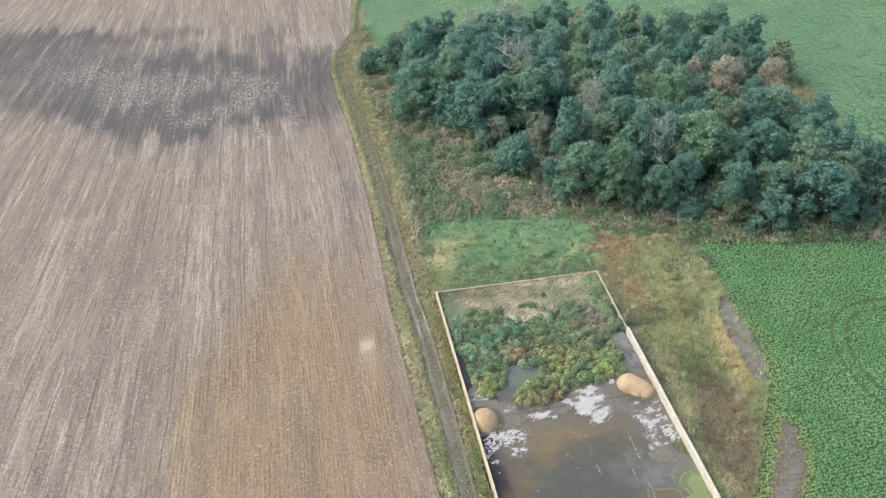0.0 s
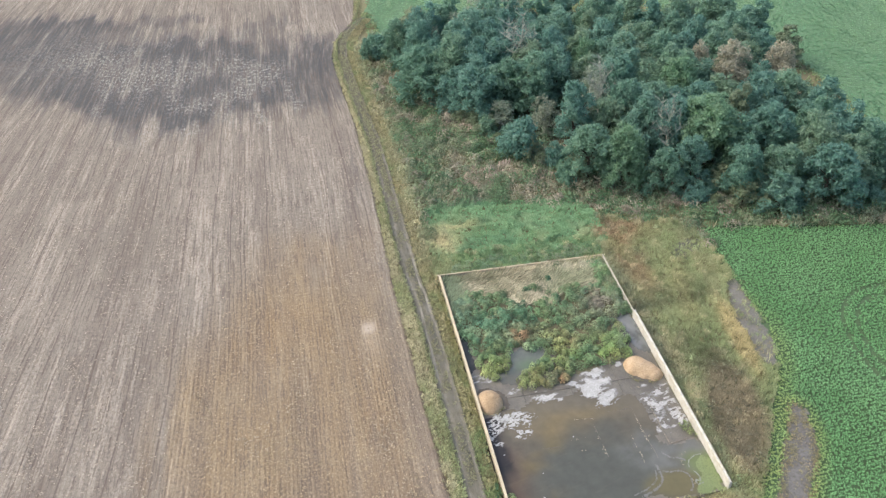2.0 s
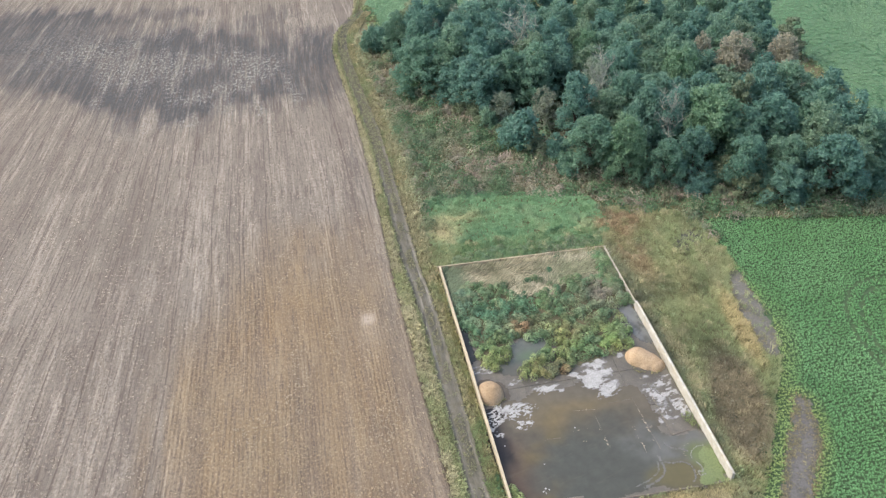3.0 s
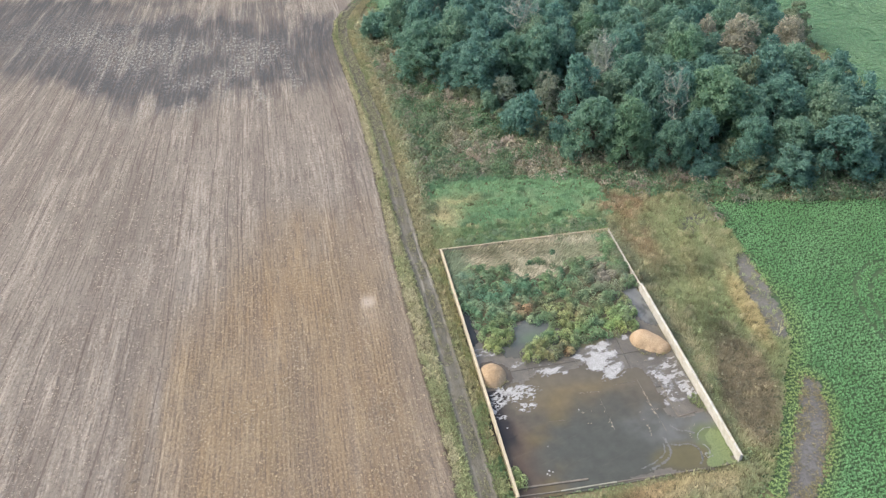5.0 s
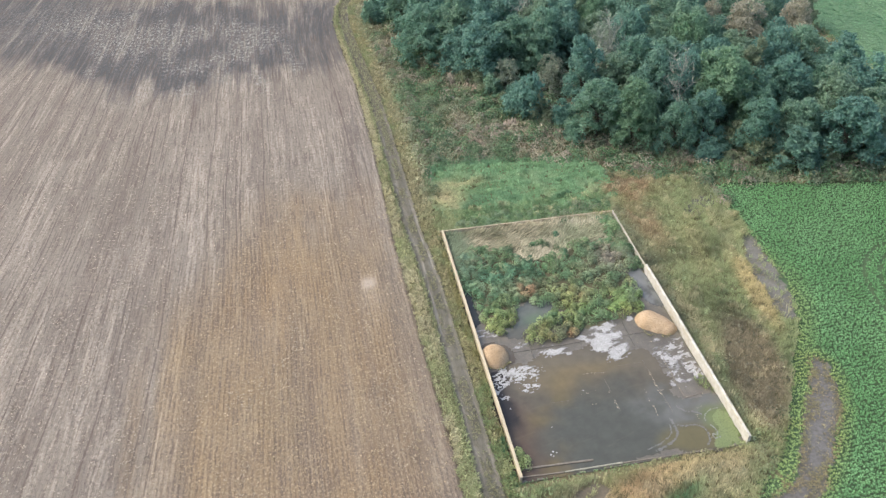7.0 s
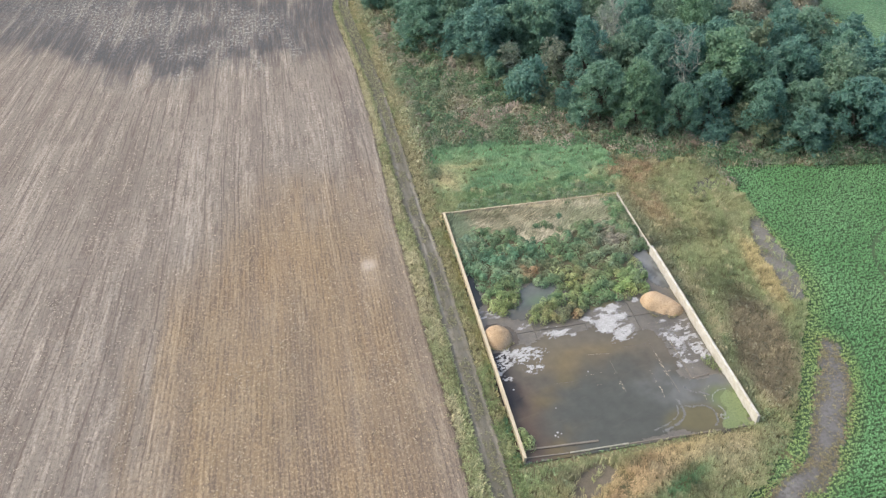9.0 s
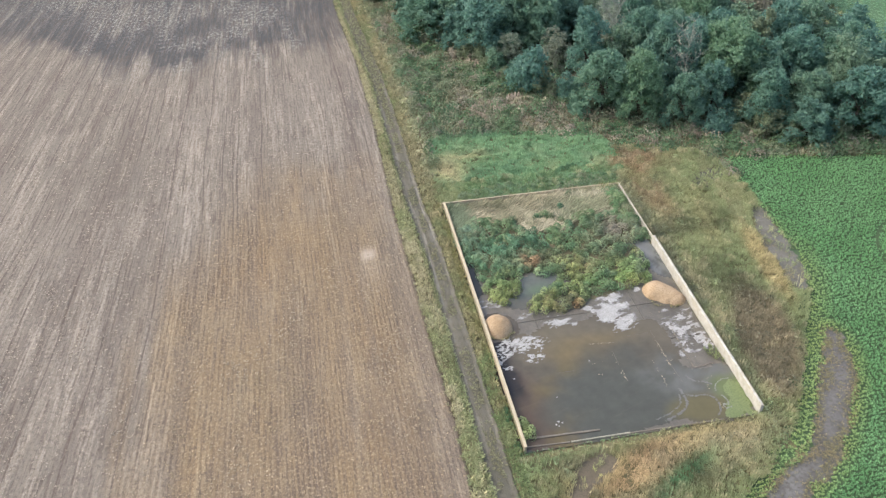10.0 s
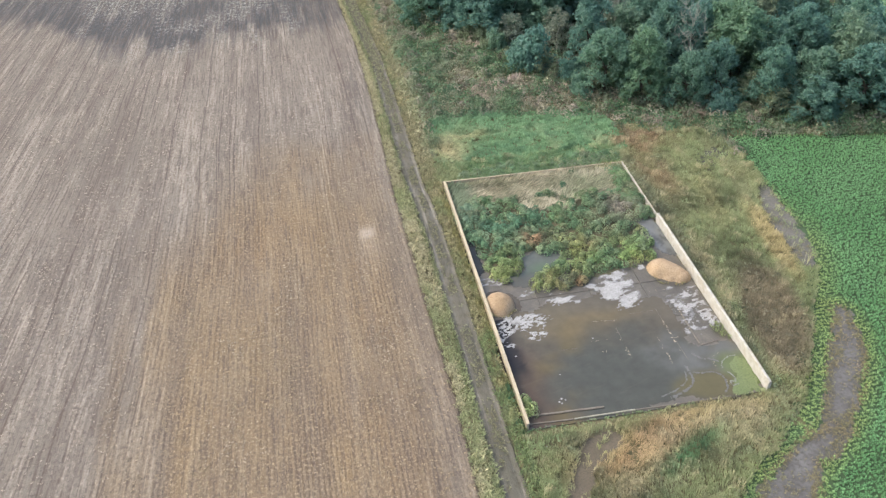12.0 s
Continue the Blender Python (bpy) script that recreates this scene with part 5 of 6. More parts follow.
domes("bramble_mound", mx, my, mt, 0.8 + 1.2 * hashed(mx, my, 4) * step(-14, -1, inward(WOOD, mx, my)), 0.8 + 0.9 * hashed(mx, my, 5), 120, 0.24, M_WEED, "rounded mounds of bramble and dead bracken below the wood", "brambles", seed=31, bias=(1.75, 1.86, 1.92), uneven=0.2)
sx_, sy_ = scatter((6, 40), (60, 80), 5, lambda x, y: (scrub_keep(x, y) > 0) * step(0.25, 0.6, sum(spot_at(x, y, *p) for p in ((27.3, 50.5, 1.6, 2.0), (35.6, 47.8, 2.2, 1.8), (43.5, 44.4, 3.0, 0.9), (29.5, 46.0, 2.6, 0.9), (16, 60.5, 3.5, 1.6), (9.5, 59, 2.6, 2.2), (12, 74, 2.5, 1.4), (9, 79, 1.4, 3.5), (21, 57, 3.0, 1.2), (51, 42, 3.0, 0.8)))), 232)
s1 = patchy(sx_, sy_, 1.1, 314)
clumps("fallen_stems", sx_, sy_, blend((sx_ * 0 + 1, (0.215, 0.180, 0.140)), (step(0.4, 0.7, s1), (0.165, 0.140, 0.108)), (step(0.62, 0.8, patchy(sx_, sy_, 0.8, 315)), (0.255, 0.222, 0.178))), 0.5 + 0.9 * s1, 1.0 + 0.5 * s1, 5, 0.11, M_GRASS, "pinkish brown dead stems lying at the foot of the wood", "dry stalks", seed=32, uneven=0.25, lie=swept(sx_, sy_, 2.5, 316, 0.4, 1.6))
pick = hashed(x, y, 9) < 0.2
clumps("dry_stalks", x[pick], y[pick], blend((x[pick] * 0 + 1, (0.225, 0.190, 0.132)), (n1[pick], (0.17, 0.165, 0.10))), 0.7 + 0.6 * n2[pick], 0.6, 5, 0.07, M_GRASS, "pale dead stalks standing in the scrub", "dry stalks", blade=True, seed=3)

x, y = scatter((-0.5, 37.8), (26, 55), 20, lambda x, y: (inward(LAWN, x, y) > -0.4) * 1.0, 203)
n1, n2 = patchy(x, y, 3, 58), patchy(x, y * 1.6, 1.3, 59)
pale = np.exp(-(((x - 1.8) / 2.4) ** 2 + ((y - 45.2) / 2.6) ** 2)) + 0.55 * np.exp(-(((x - 4.5) / 3.5) ** 2 + ((y - 48.2) / 0.9) ** 2)) + 0.3 * step(0.6, 0.8, n1) * step(44.5, 42.5, y)
tint = blend((x * 0 + 1, (0.096, 0.176, 0.088)), (step(0.5, 0.8, n1) * 0.7, (0.128, 0.190, 0.100)), (step(0.42, 0.2, n2) * 0.5, (0.070, 0.134, 0.064)), (np.clip(pale, 0, 1), (0.27, 0.245, 0.135)))
clumps("lush_grass", x, y, tint, 0.10 + 0.7 * n2, 0.55 + 0.2 * n1, 4, 0.16, M_GRASS, "lush green grass patch behind the yard", "grass", seed=4, comb=0.55, uneven=0.16, lie=swept(x, y, 2.2, 99, 0.6, 2.6))

x, y = scatter((-0.2, 38.1), (22.3, 42.6), 2.2, lambda x, y: step(40.6, 39.4, y + (patchy(x, y, 3, 71) - 0.5) * 1.2) * step(0.5, 3.5, x), 215)
n1 = patchy(x, y, 2.0, 72)
domes("rank_weeds", x, y, blend((x * 0 + 1, (0.115, 0.150, 0.085)), (step(0.4, 0.7, n1), (0.155, 0.165, 0.100)), (step(0.5, 0.8, patchy(x, y, 1.2, 73)), (0.088, 0.140, 0.072))), 0.6 + 0.6 * n1, 0.5 + 0.4 * n1, 40, 0.2, M_WEED, "grey-green rank weeds behind the yard wall", "weeds", seed=26)


def rough_keep(x, y):
    near = (inward(MEADOW, x, y) > -0.4) | ((y < 0.3) & (x > -0.6) & (x < 24) & (inward(CROP, x, y) < 0)) | ((y > 37.9) & (y < 42) & (x > -0.5) & (x < 26))
    path = inward(PATH, x, y) > 0.1
    bare = inward(BARE, x, y)
    return near * clear_of_yard(x, y, 0.0) * np.where(path, 0.06, 1.0) * np.where(bare > -0.45, 0.04, 1.0) * np.where(inward(BARE_FAR, x, y) > 0.1, 0.45, 1.0) * (inward(CROP, x, y) < 0.3)


x, y = scatter((-1, -20), (40, 46), 24, rough_keep, 204)
n1, n2, n3 = patchy(x, y * 0.3, 3.2, 60), patchy(x, y * 0.6, 2.0, 61), patchy(x, y, 0.9, 62)
def spot(cx, cy, rx, ry, turn=0.0):
    u, v = (x - cx) * math.cos(turn) + (y - cy) * math.sin(turn), (y - cy) * math.cos(turn) - (x - cx) * math.sin(turn)
    return np.exp(-((u / rx) ** 2) - (v / ry) ** 2)


rust = np.clip(1.2 * spot(25.2, 37.0, 2.2, 8.0) + 1.2 * spot(26.5, 42.6, 4, 1.8) + 1.3 * spot(10.0, -3.3, 6.5, 1.7, 0.36), 0, 1)
gold = np.clip(spot(32.4, 19.5, 1.3, 7.0, -0.1) + 0.22 * spot(30.5, 34, 3.5, 8) + 0.35 * spot(29, 26, 2, 7, -0.2) + 0.9 * spot(17, -1.8, 5, 1.3, 0.1) + 0.7 * spot(8.5, -7.0, 5, 1.2, 0.4) + 0.5 * spot(2.5, -5.0, 1.2, 3.0), 0, 1)
dull = np.clip(1.2 * spot(27.3, 9.5, 2.7, 7.0, -0.15) * step(-1.5, 2.0, y) + 0.5 * spot(25.0, 4.0, 1.2, 4) + 0.5 * spot(3.5, -2.5, 2.2, 2.0), 0, 1)
green = np.clip(1.2 * spot(12.2, -5.3, 4.2, 0.8, 0.52) + 0.5 * step(0.35, 0.6, n2) * step(1.5, 0.0, y) * step(5, 1, x) * 0.7 + np.exp(-((y + 0.1) / 0.5) ** 2) * (x < 15) * 0.5 + (y > 37.9) * (x < 22.3) * step(1, 4, x) * 0.7, 0, 1)
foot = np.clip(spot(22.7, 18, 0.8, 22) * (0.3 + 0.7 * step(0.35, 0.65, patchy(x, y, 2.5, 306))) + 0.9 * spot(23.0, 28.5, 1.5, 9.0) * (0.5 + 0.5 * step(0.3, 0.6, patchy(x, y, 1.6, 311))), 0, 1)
tint = blend((x * 0 + 1, (0.154, 0.180, 0.088)), (step(0.4, 0.7, n1), (0.138, 0.168, 0.082)), (step(0.5, 0.8, n2) * 0.6, (0.184, 0.190, 0.104)), (rust * (0.45 + 0.55 * step(0.3, 0.6, patchy(x, y, 1.4, 312))), (0.186, 0.142, 0.084)), (np.clip(1.3 * spot(10.0, -3.3, 6.5, 1.7, 0.36), 0, 1) * 0.8, (0.295, 0.215, 0.118)),
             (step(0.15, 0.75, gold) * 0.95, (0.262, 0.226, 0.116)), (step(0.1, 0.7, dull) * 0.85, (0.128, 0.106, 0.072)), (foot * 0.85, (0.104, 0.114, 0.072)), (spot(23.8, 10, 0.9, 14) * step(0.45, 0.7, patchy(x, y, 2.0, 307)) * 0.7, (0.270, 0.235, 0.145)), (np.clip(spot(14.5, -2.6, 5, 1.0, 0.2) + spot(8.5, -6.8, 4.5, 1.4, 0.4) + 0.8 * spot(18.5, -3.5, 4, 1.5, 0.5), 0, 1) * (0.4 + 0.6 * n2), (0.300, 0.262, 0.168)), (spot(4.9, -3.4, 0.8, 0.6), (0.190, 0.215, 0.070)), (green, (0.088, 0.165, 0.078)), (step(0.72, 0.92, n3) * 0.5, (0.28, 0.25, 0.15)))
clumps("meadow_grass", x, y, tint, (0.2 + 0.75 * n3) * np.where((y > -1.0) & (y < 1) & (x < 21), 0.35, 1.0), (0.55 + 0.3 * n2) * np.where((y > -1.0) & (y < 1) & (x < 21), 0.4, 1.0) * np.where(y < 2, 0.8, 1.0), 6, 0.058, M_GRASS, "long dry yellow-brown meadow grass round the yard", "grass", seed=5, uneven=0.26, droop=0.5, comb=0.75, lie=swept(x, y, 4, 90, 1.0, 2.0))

tuft = (hashed(x, y, 31) < 0.045) & (np.clip(rust * (y > 20) + dull + 0.3 * foot + 0.1, 0, 1) > hashed(x, y, 32))
domes("dead_weeds", x[tuft], y[tuft], tint[tuft] * (1.02, 0.98, 0.98), 0.4 + 0.45 * n2[tuft], 0.4 + 0.3 * n3[tuft], 26, 0.2, M_WEED, "brown dead weeds standing in the dry meadow", "weeds", seed=27, uneven=0.45)

x, y = scatter((-0.75, -0.5), (-0.2, 38), 40, lambda x, y: 0.35 + 0.65 * step(0.3, 0.6, patchy(x, y, 1.5, 86)), 211)
n1 = patchy(x, y, 1.6, 87)
clumps("wall_foot_grass", x, y, blend((x * 0 + 1, (0.14, 0.15, 0.07)), (n1, (0.22, 0.20, 0.10)), (step(0.6, 0.8, patchy(x, y, 3, 88)), (0.07, 0.13, 0.07))), 0.3 + 0.4 * n1, 0.2, 5, 0.09, M_GRASS, "tall grass at the foot of the yard wall", "grass", blade=True, seed=12)

def straw_litter():
    """Loose straw lying in the swaths, as one object of small bent wisps."""
    x, y = scatter((-60, -12), (-5.2, 82), 14, lambda x, y: (x < field_edge(y) - 0.3) * 0.7 * step(0.30, 1.0, patchy(x, y * 0.1, 1.3, 301) * 0.6 + patchy(x, y, 0.9, 302) * 0.4) * (0.15 + 0.85 * step(75, 15, y)), 221)
    n1, r = patchy(x, y, 5, 303), np.random.default_rng(222)
    tan = step(-3.5, 3.5, x + 34.2 - 0.14 * y) * step(58, 34, y)
    tint = blend((x * 0 + 1, (0.262, 0.230, 0.188)), (tan, (0.270, 0.216, 0.142)), (step(0.5, 0.8, n1) * 0.5, (0.31, 0.275, 0.225)))
    clumps("straw_litter", x, y, tint, 0.06 + 0.04 * n1, 0.21 + 0.10 * n1, 2, 0.105, M_GRASS, "loose pale straw strewn over the harvested field", "straw", ground=np.full(len(x), 0.06), droop=0.7, seed=30, bias=(1.15, 1.15, 1.15), uneven=0.25, lie=np.stack([r.normal(0, 0.6, len(x)), np.ones(len(x))], -1), comb=0.8)


straw_litter()

# weeds inside the yard
WEEDS = smooth_loop([(0.3, 36.8), (0.3, 21.2), (2.6, 19.6), (5.0, 17.3), (8.0, 16.8), (11.8, 17.2), (14.6, 18.8), (18.4, 19.0), (19.8, 21.5), (19.8, 25.5), (21.4, 26.5), (21.5, 36.6), (12, 37.0)], 5)


sheet("silt_bed", smooth_loop([(0.06, 37.2), (0.06, 27.5), (1.6, 24.5), (1.5, 21.5), (3.2, 20.2), (8, 24.5), (12, 18.2), (18, 20), (19.4, 26), (21.66, 27), (21.66, 36.9), (12, 37.2)], 4), 0.011, M_SILT, "dark silt under the weeds of the yard", 0.8, 0.4, "silt")


def weed_keep(x, y):
    d = inward(WEEDS, x, y) + (patchy(x, y, 1.6, 63) - 0.5) * 1.5
    wet = inward(POOL_WEEDS, x, y) + (patchy(x, y, 1.0, 64) - 0.5) * 1.2
    corner = 1.5 * np.exp(-(((x - 0.7) / 0.6) ** 2 + ((y - 2.4) / 1.3) ** 2))
    return np.clip((d > 0) * np.where(wet > 0.1, 0.06, 1.0) * ((y + (patchy(x, y, 3, 68) - 0.5) * 4 < 32.4) | (x > 19.8) | (patchy(x, y, 2.2, 46) > 0.86)) + corner, 0, 1) * (x > 0.2) * (x < 21.6) * np.where(np.hypot((x - 0.6) / 0.9, (y - 23.5) / 3.0) < 1, 0.1, 1.0)


x, y = scatter((0, 1), (21.7, 37), 3.0, weed_keep, 205)
n1, n2, n3 = patchy(x, y, 4, 65), patchy(x, y, 1.8, 66), patchy(x, y, 0.8, 67)
rust = 1.6 * np.exp(-(((x - 8.0) / 1.9) ** 2 + ((y - 25.1) / 1.2) ** 2)) + 1.7 * np.exp(-(((x - 8.7) / 2.1) ** 2 + ((y - 17.5) / 1.2) ** 2)) + 0.8 * np.exp(-(((x - 12.5) / 1.2) ** 2 + ((y - 23.0) / 1.0) ** 2)) + 0.5 * np.exp(-(((x - 20.0) / 0.9) ** 2 + ((y - 24.5) / 1.6) ** 2))
lime = np.exp(-(((x - 16.5) / 2.6) ** 2 + ((y - 20.6) / 1.6) ** 2)) + 0.6 * np.exp(-(((x - 12.5) / 2.5) ** 2 + ((y - 20.5) / 2.5) ** 2)) + 0.5 * np.exp(-(((x - 3.5) / 2.5) ** 2 + ((y - 21.5) / 2) ** 2))
tint = blend((x * 0 + 1, (0.098, 0.148, 0.070)), (step(0.4, 0.7, n1), (0.070, 0.124, 0.072)), (step(0.5, 0.8, n2) * 0.7, (0.138, 0.166, 0.078)), (step(24, 20.5, y + (n2 - 0.5) * 3) * 0.7, (0.150, 0.172, 0.072)), (np.clip(lime, 0, 1) * 0.7, (0.150, 0.200, 0.072)),
             (np.exp(-(((x - 4.5) / 4.0) ** 2 + ((y - 26.5) / 3.0) ** 2)) * 0.75, (0.085, 0.150, 0.092)), (np.exp(-(((x - 13.0) / 3.5) ** 2 + ((y - 24) / 2.4) ** 2)) * 0.75, (0.170, 0.166, 0.085)), (spot_at(x, y, 17, 28.0, 3.6, 3.2) * 0.7, (0.142, 0.152, 0.098)), (spot_at(x, y, 1.2, 32.0, 1.8, 4.0) * 0.8, (0.135, 0.170, 0.125)),
             (np.clip(rust, 0, 1) * 0.92, (0.225, 0.128, 0.076)), (np.clip(1.4 * spot_at(x, y, 18.8, 28.4, 1.7, 1.9), 0, 1) * 0.85, (0.185, 0.142, 0.112)), (step(0.72, 0.9, n3) * 0.6, (0.20, 0.18, 0.10)), (step(0.6, 0.85, patchy(x, y, 1.3, 49)) * 0.7, (0.165, 0.190, 0.110)), (step(0.55, 0.75, patchy(x, y, 2.4, 308)) * step(26, 23, y) * 0.8, (0.195, 0.190, 0.075)), (step(0.6, 0.75, patchy(x, y, 1.8, 309)) * 0.6, (0.058, 0.100, 0.056)), (step(0.6, 0.8, patchy(x, y, 5, 45)) * step(24, 20, y) * 0.7, (0.17, 0.175, 0.07)))
domes("weeds", x, y, tint * (1.08, 1.1, 1.08), (0.35 + 0.95 * n2 + 0.3 * step(19.5, 21, x) * step(25, 28, y)) * np.where((y < 10) & (x > 10), 0.4, 0.9), (0.36 + 0.32 * n3) * np.where((y < 10) & (x > 10), 0.55, 1.0), 92, 0.145, M_WEED, "dense leafy green weeds grown over the yard floor", "weeds", seed=6, uneven=0.42)

x, y = scatter((20.2, 6.4), (21.6, 9.8), 16, lambda x, y: step(1.1, 0.3, np.hypot((x - 21.2) / 0.9, (y - 8.0) / 1.6)), 216)
clumps("wall_tufts", x, y, blend((x * 0 + 1, (0.115, 0.155, 0.070)), (patchy(x, y, 0.8, 84), (0.17, 0.19, 0.09))), 0.3, 0.3, 6, 0.07, M_GRASS, "green grass tufts on the slabs against the yard wall", "grass", seed=28)

x, y = scatter((0.1, 13), (21.6, 19), 22, lambda x, y: (np.abs(np.hypot((x - 19.9) / 1.9, (y - 16.7) / 1.75) - 1) < 0.09) * (y < 17.4 - 0.3 * (x - 19)) * 0.8 + (np.abs(np.hypot((x - 1.5) / 1.55, (y - 15.8) / 1.8) - 1) < 0.08) * (y < 15.2) * 0.5, 217)
clumps("heap_foot_grass", x, y, blend((x * 0 + 1, (0.120, 0.125, 0.060)), (patchy(x, y, 0.8, 84), (0.165, 0.150, 0.075))), 0.22, 0.22, 5, 0.06, M_GRASS, "short grass grown round the foot of the tan heaps", "grass", seed=29)

x, y = scatter((20.4, 26.0), (21.85, 37), 6, lambda x, y: x * 0 + 1, 213)
n1 = patchy(x, y, 2.5, 95)
domes("tall_weeds", x, y, blend((x * 0 + 1, (0.115, 0.135, 0.075)), (step(0.4, 0.7, n1), (0.16, 0.145, 0.09)), (step(0.6, 0.8, patchy(x, y, 1.2, 96)), (0.08, 0.125, 0.06))), 0.55 + 0.3 * n1, 0.35 + 0.2 * n1, 46, 0.17, M_WEED, "tall weeds against the east yard wall", "weeds", seed=24)

x, y = scatter((0.2, 29), (21.6, 37.1), 19, lambda x, y: step(31.0, 32.2, y + (patchy(x, y, 3, 68) - 0.5) * 4) * np.where(patchy(x, y, 2.2, 46) > 0.84, 0.4, 1.0), 206)
n1, n2 = patchy(x, y, 2.5, 69), patchy(x, y, 1.0, 70)


tint = blend((x * 0 + 1, (0.285, 0.262, 0.186)), (step(0.5, 0.75, n1), (0.228, 0.215, 0.148)), (step(0.5, 0.7, n2) * 0.85, (0.120, 0.125, 0.078)), (step(11.5, 15.5, x) * step(36.2, 34.4, y) * (0.55 + 0.45 * patchy(x, y, 2, 305)), (0.128, 0.150, 0.088)), (spot_at(x, y, 17.6, 31.0, 1.6, 1.4) * 0.7, (0.205, 0.165, 0.135)), (step(36.0, 37, y) * step(14, 20, x), (0.15, 0.16, 0.07)), (step(3.2, 1.2, x), (0.115, 0.145, 0.090)))
clumps("fallen_reeds", x, y, tint, 0.35 + 0.4 * n1 + 0.25 * step(35.5, 36.8, y), (1.2 + 0.8 * n2) * (1 - 0.45 * step(35.8, 37, y)), 4, 0.12, M_GRASS, "pale flattened reeds at the end of the yard", "reeds", seed=7, blade=True, uneven=0.42, lie=swept(x, y, 4, 89, 0.35, 0.9))


# crops
def rows_of(lo, hi, gap, along, jitter, keep, seed):
    """Plants in rows that run across the plan, gap apart."""
    r = np.random.default_rng(seed)
    gx, gy = np.meshgrid(np.arange(lo[0], hi[0], along), np.arange(lo[1], hi[1], gap))
    x, y = gx.ravel(), gy.ravel()
    x, y = x + r.normal(0, jitter, len(x)), y + r.normal(0, jitter, len(y)) + 0.02 * x + 0.5 * (patchy(x, y, 9, seed) - 0.5)
    ok = r.uniform(0, 1, len(x)) < keep(x, y)
    return x[ok], y[ok]


TRAM = smooth_loop([(80, 24.6), (66, 24.0), (56.4, 23.6), (51.4, 23.4), (48.6, 21.6), (46.9, 19), (45.9, 15.4), (45.8, 11.6), (46.8, 8), (49, 4), (53, -2), (58, -10)], 5, closed=False)


def away(line, x, y):
    """Distance to an open line of the plan."""
    best = np.full(x.shape, 1e9)
    for (ax, ay), (bx, by) in zip(line, line[1:]):
        dx, dy = bx - ax, by - ay
        t = np.clip(((x - ax) * dx + (y - ay) * dy) / (dx * dx + dy * dy), 0, 1)
        best = np.minimum(best, np.hypot(x - ax - t * dx, y - ay - t * dy))
    return best


def crop_keep(x, y):
    d, mud = inward(CROP, x, y), inward(MUD, x, y) + (patchy(x, y, 1.5, 9) - 0.5) * 1.1
    wheel = np.abs(away(TRAM, x, y) - 0.82)
    return (d > (patchy(x, y, 1.5, 72) - 0.5) * 0.8) * (mud < -0.05) * np.where(wheel < 0.26, 0.15, 1.0) * np.where(x > 50 + 0.7 * y, 0.3, 1.0)


x, y = rows_of((4, -22), (92, 44), 0.42, 0.18, 0.09, crop_keep, 207)
n1, n2 = patchy(x, y, 9, 73), patchy(x, y, 1.3, 74)
rim = step(3.0, 0.4, inward(CROP, x, y)) * step(31, 12, y) + step(-1.8, -0.2, inward(MUD, x, y)) + 0.4 * step(0.9, 0.1, inward(CROP, x, y))
rim = np.clip(rim, 0, 1)
tint = blend((x * 0 + 1, (0.092, 0.190, 0.080)), (step(0.4, 0.7, n1), (0.110, 0.210, 0.095)), (step(0.55, 0.85, n2) * 0.4, (0.080, 0.165, 0.072)), (rim * (0.5 + 0.45 * n2), (0.190, 0.225, 0.080)))
clumps("leafy_crop", x, y, tint, (0.18 + 0.15 * n2) * (1 - 0.3 * rim), 0.24 * (1 - 0.1 * rim), 4, 0.135, M_BEET, "dense green leafy root crop in rows", "crop", seed=8, bias=(1.68, 1.85, 1.85), uneven=0.13)


def far_keep(x, y):
    return (inward(FAR_CROP, x, y) > 0) * 1.0


x, y = rows_of((-12, 36), (135, 178), 0.78, 0.68, 0.2, far_keep, 208)
n1, n2, n3 = patchy(x, y, 16, 75), patchy(x, y, 3, 76), patchy(x, y * 0.4, 2, 77)
band = step(0.5, 0.75, patchy((x - y * 0.6) * 0.4, (x + y) * 0.12, 5, 78))
tint = blend((x * 0 + 1, (0.080, 0.146, 0.074)), (step(0.45, 0.75, n1), (0.106, 0.164, 0.086)), (step(0.5, 0.8, n2) * 0.8, (0.062, 0.118, 0.060)), (band * step(0.35, 0.8, n3) * 0.6, (0.18, 0.215, 0.11)))
clumps("leafy_crop", x, y, tint, 0.12 + 0.10 * n2, 0.46, 4, 0.34, M_BEET, "green leafy crop beyond the wood", "crop", seed=9, bias=(1.62, 1.85, 1.95), uneven=0.1)


def back_keep(x, y):
    d, e = inward(WOOD, x, y), inward(FAR_CROP, x, y)
    return (d < 0.5) * (e < 0.4) * (y > 60 - 0.4 * x + 14) * (x > 0.3) * (x > 66 - (y > 98) * 80) * (y < 128)


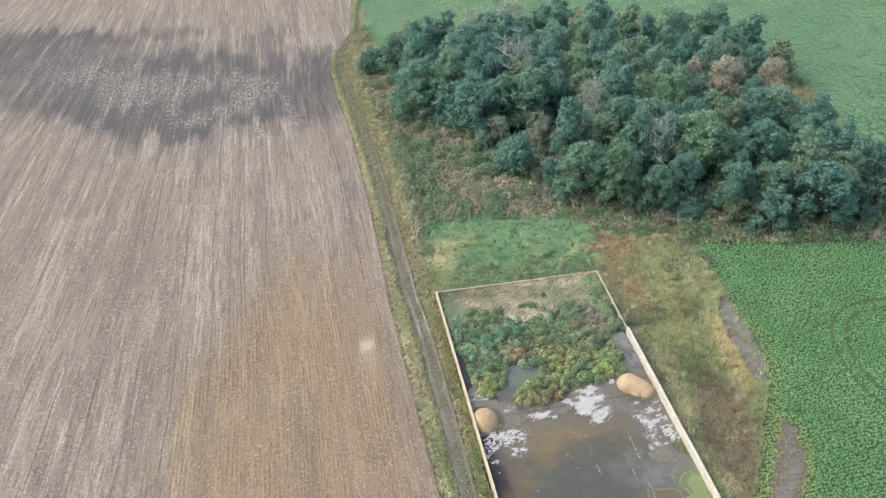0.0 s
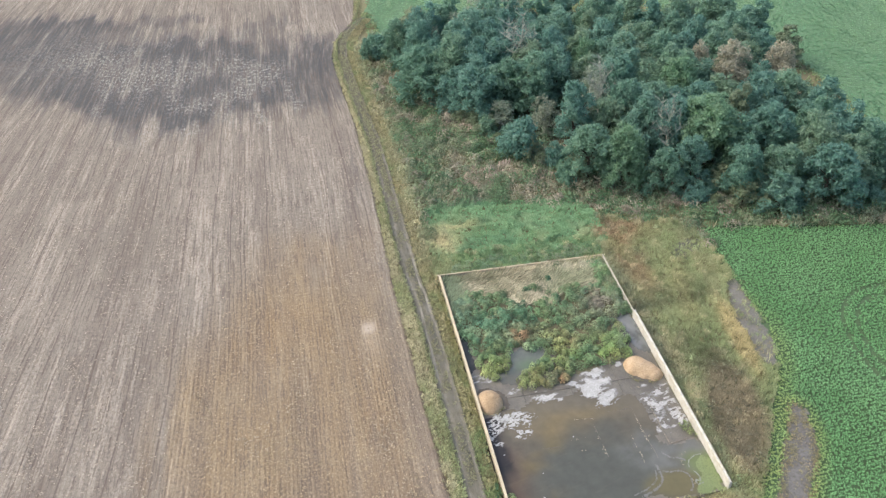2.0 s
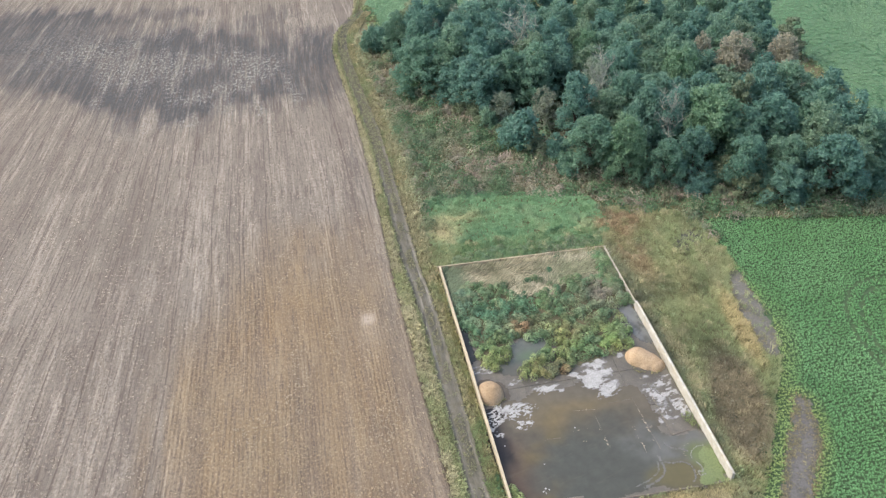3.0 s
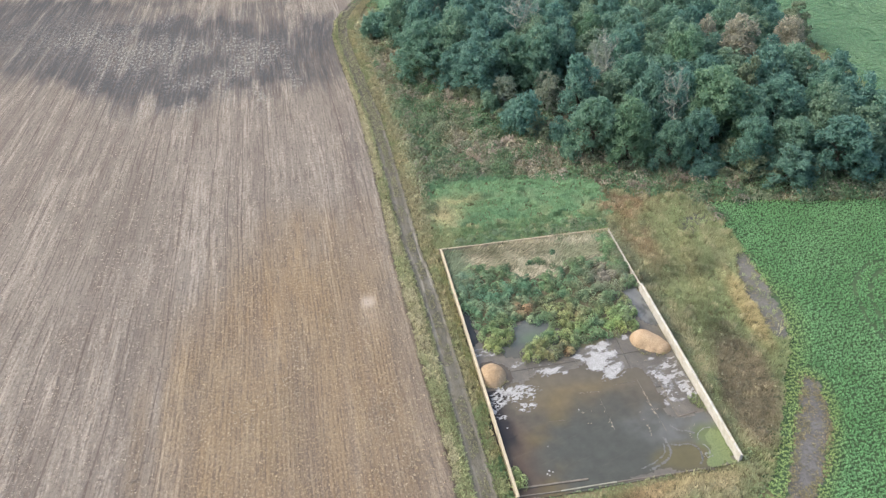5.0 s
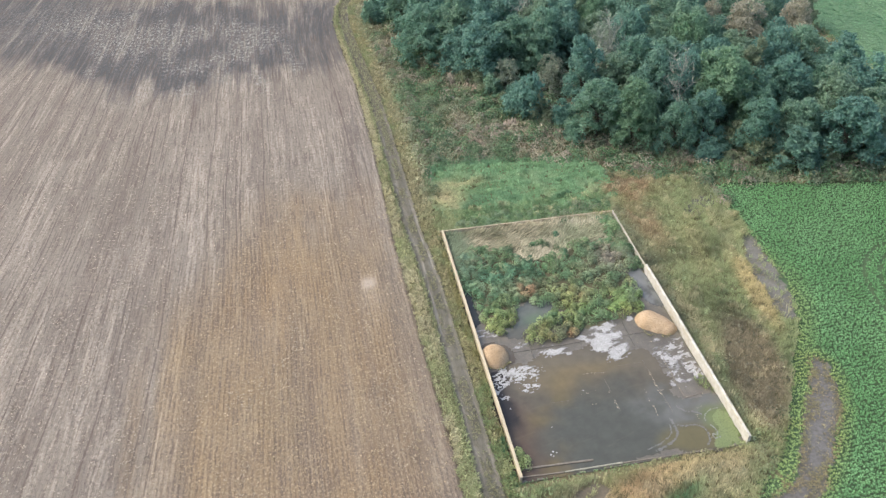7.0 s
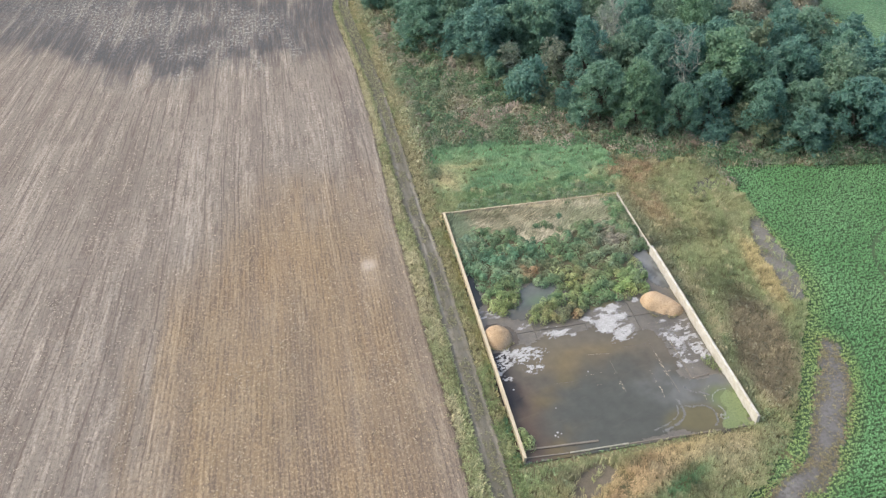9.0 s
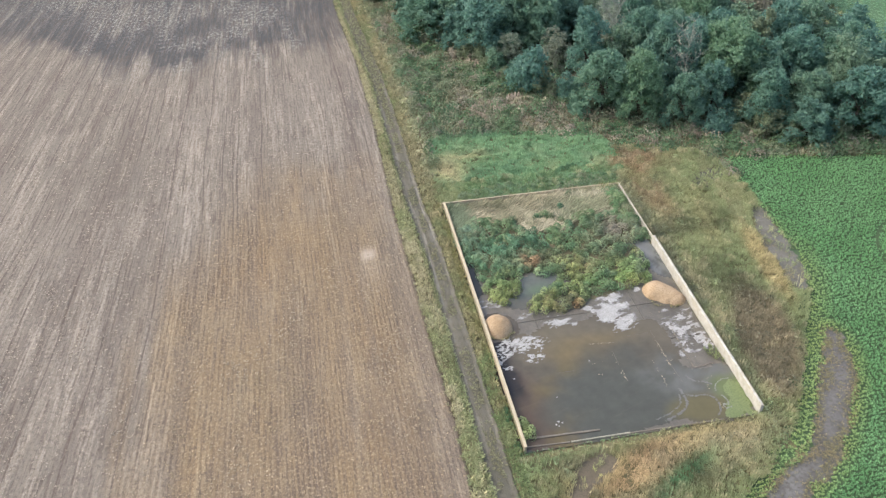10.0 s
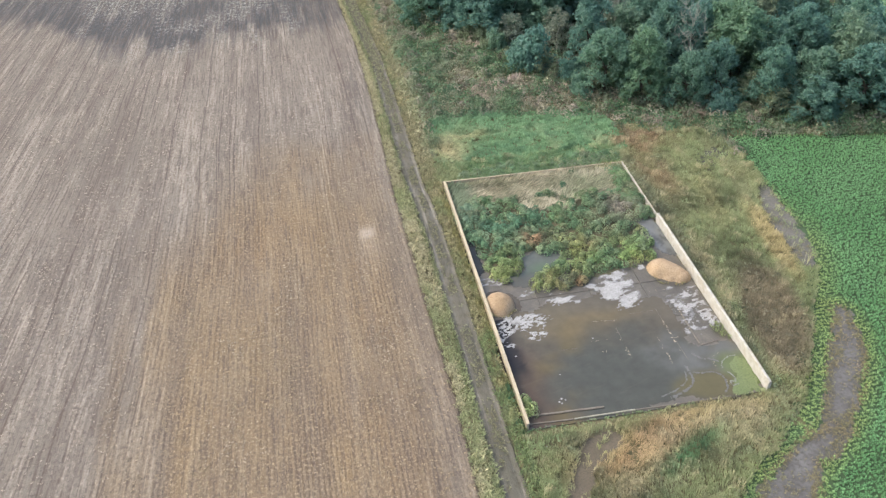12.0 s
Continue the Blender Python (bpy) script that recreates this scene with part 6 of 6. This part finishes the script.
x, y = scatter((-1, 36), (92, 128), 2.2, back_keep, 209)
n1, n2 = patchy(x, y, 4, 79), patchy(x, y, 1.2, 80)
tint = blend((x * 0 + 1, (0.13, 0.165, 0.08)), (step(0.4, 0.7, n1), (0.10, 0.16, 0.075)), (step(0.65, 0.9, n2) * 0.5, (0.21, 0.20, 0.11)))
clumps("margin_grass", x, y, tint, 0.3 + 0.3 * n2, 0.4, 5, 0.2, M_GRASS, "rough grass margin behind the wood", "grass", seed=10)

# thin growth on the mud and the bare earth
def thin_keep(x, y):
    mud, bare = inward(MUD, x, y) + (patchy(x, y, 1.6, 81) - 0.5) * 0.9, np.maximum(inward(BARE, x, y), inward(BARE_FAR, x, y))
    mud = mud - 0.9 * np.exp(-(((x - 24.8) / 1.8) ** 2 + ((y + 4.6) / 1.2) ** 2)) * (mud > 0)
    return (mud > -0.3) * (0.10 + 0.25 * step(0.5, 0.75, patchy(x, y, 1.1, 85)) + 0.9 * step(0.95, 0.35, mud)) + (bare > 0) * (0.05 + 0.3 * step(0.5, 0.72, patchy(x, y, 2.5, 82)))


x, y = scatter((13, -14), (39, 40), 30, thin_keep, 210)
tint = blend((x * 0 + 1, (0.165, 0.135, 0.078)), (patchy(x, y, 1.2, 83), (0.120, 0.120, 0.060)))
clumps("sparse_weeds", x, y, tint, 0.14, 0.22, 4, 0.06, M_GRASS, "sparse withered weeds on bare mud", "weeds", seed=11)


# scraps of white rubbish
def scrap(x, y, size, seed):
    r = np.random.default_rng(seed)
    bm = bmesh.new()
    bmesh.ops.create_icosphere(bm, subdivisions=1, radius=size)
    for v in bm.verts:
        v.co = Vector((v.co.x * r.uniform(0.6, 1.3), v.co.y * r.uniform(0.6, 1.3), max(v.co.z, -0.1 * size) * 0.5))
    ob = part("scrap", bm, M_CRUST, None, "small white scrap of rubbish on the ground")
    ob.location = (x, y, 0.03)
    tagged(ob, category="rubbish", group="white scraps")


for i, (px_, py_, s) in enumerate(((3.6, 2.5, 0.10), (3.9, 2.8, 0.12), (4.2, 2.6, 0.08), (3.8, 2.3, 0.09), (1.0, -1.6, 0.11), (3.0, -2.1, 0.11), (1.2, -1.9, 0.08), (4.6, 5.6, 0.07), (1.3, 8.6, 0.09), (9.0, 9.4, 0.08), (-2.9, -2.6, 0.09), (-3.5, 18.6, 0.09))):
    scrap(px_, py_, s, 300 + i)
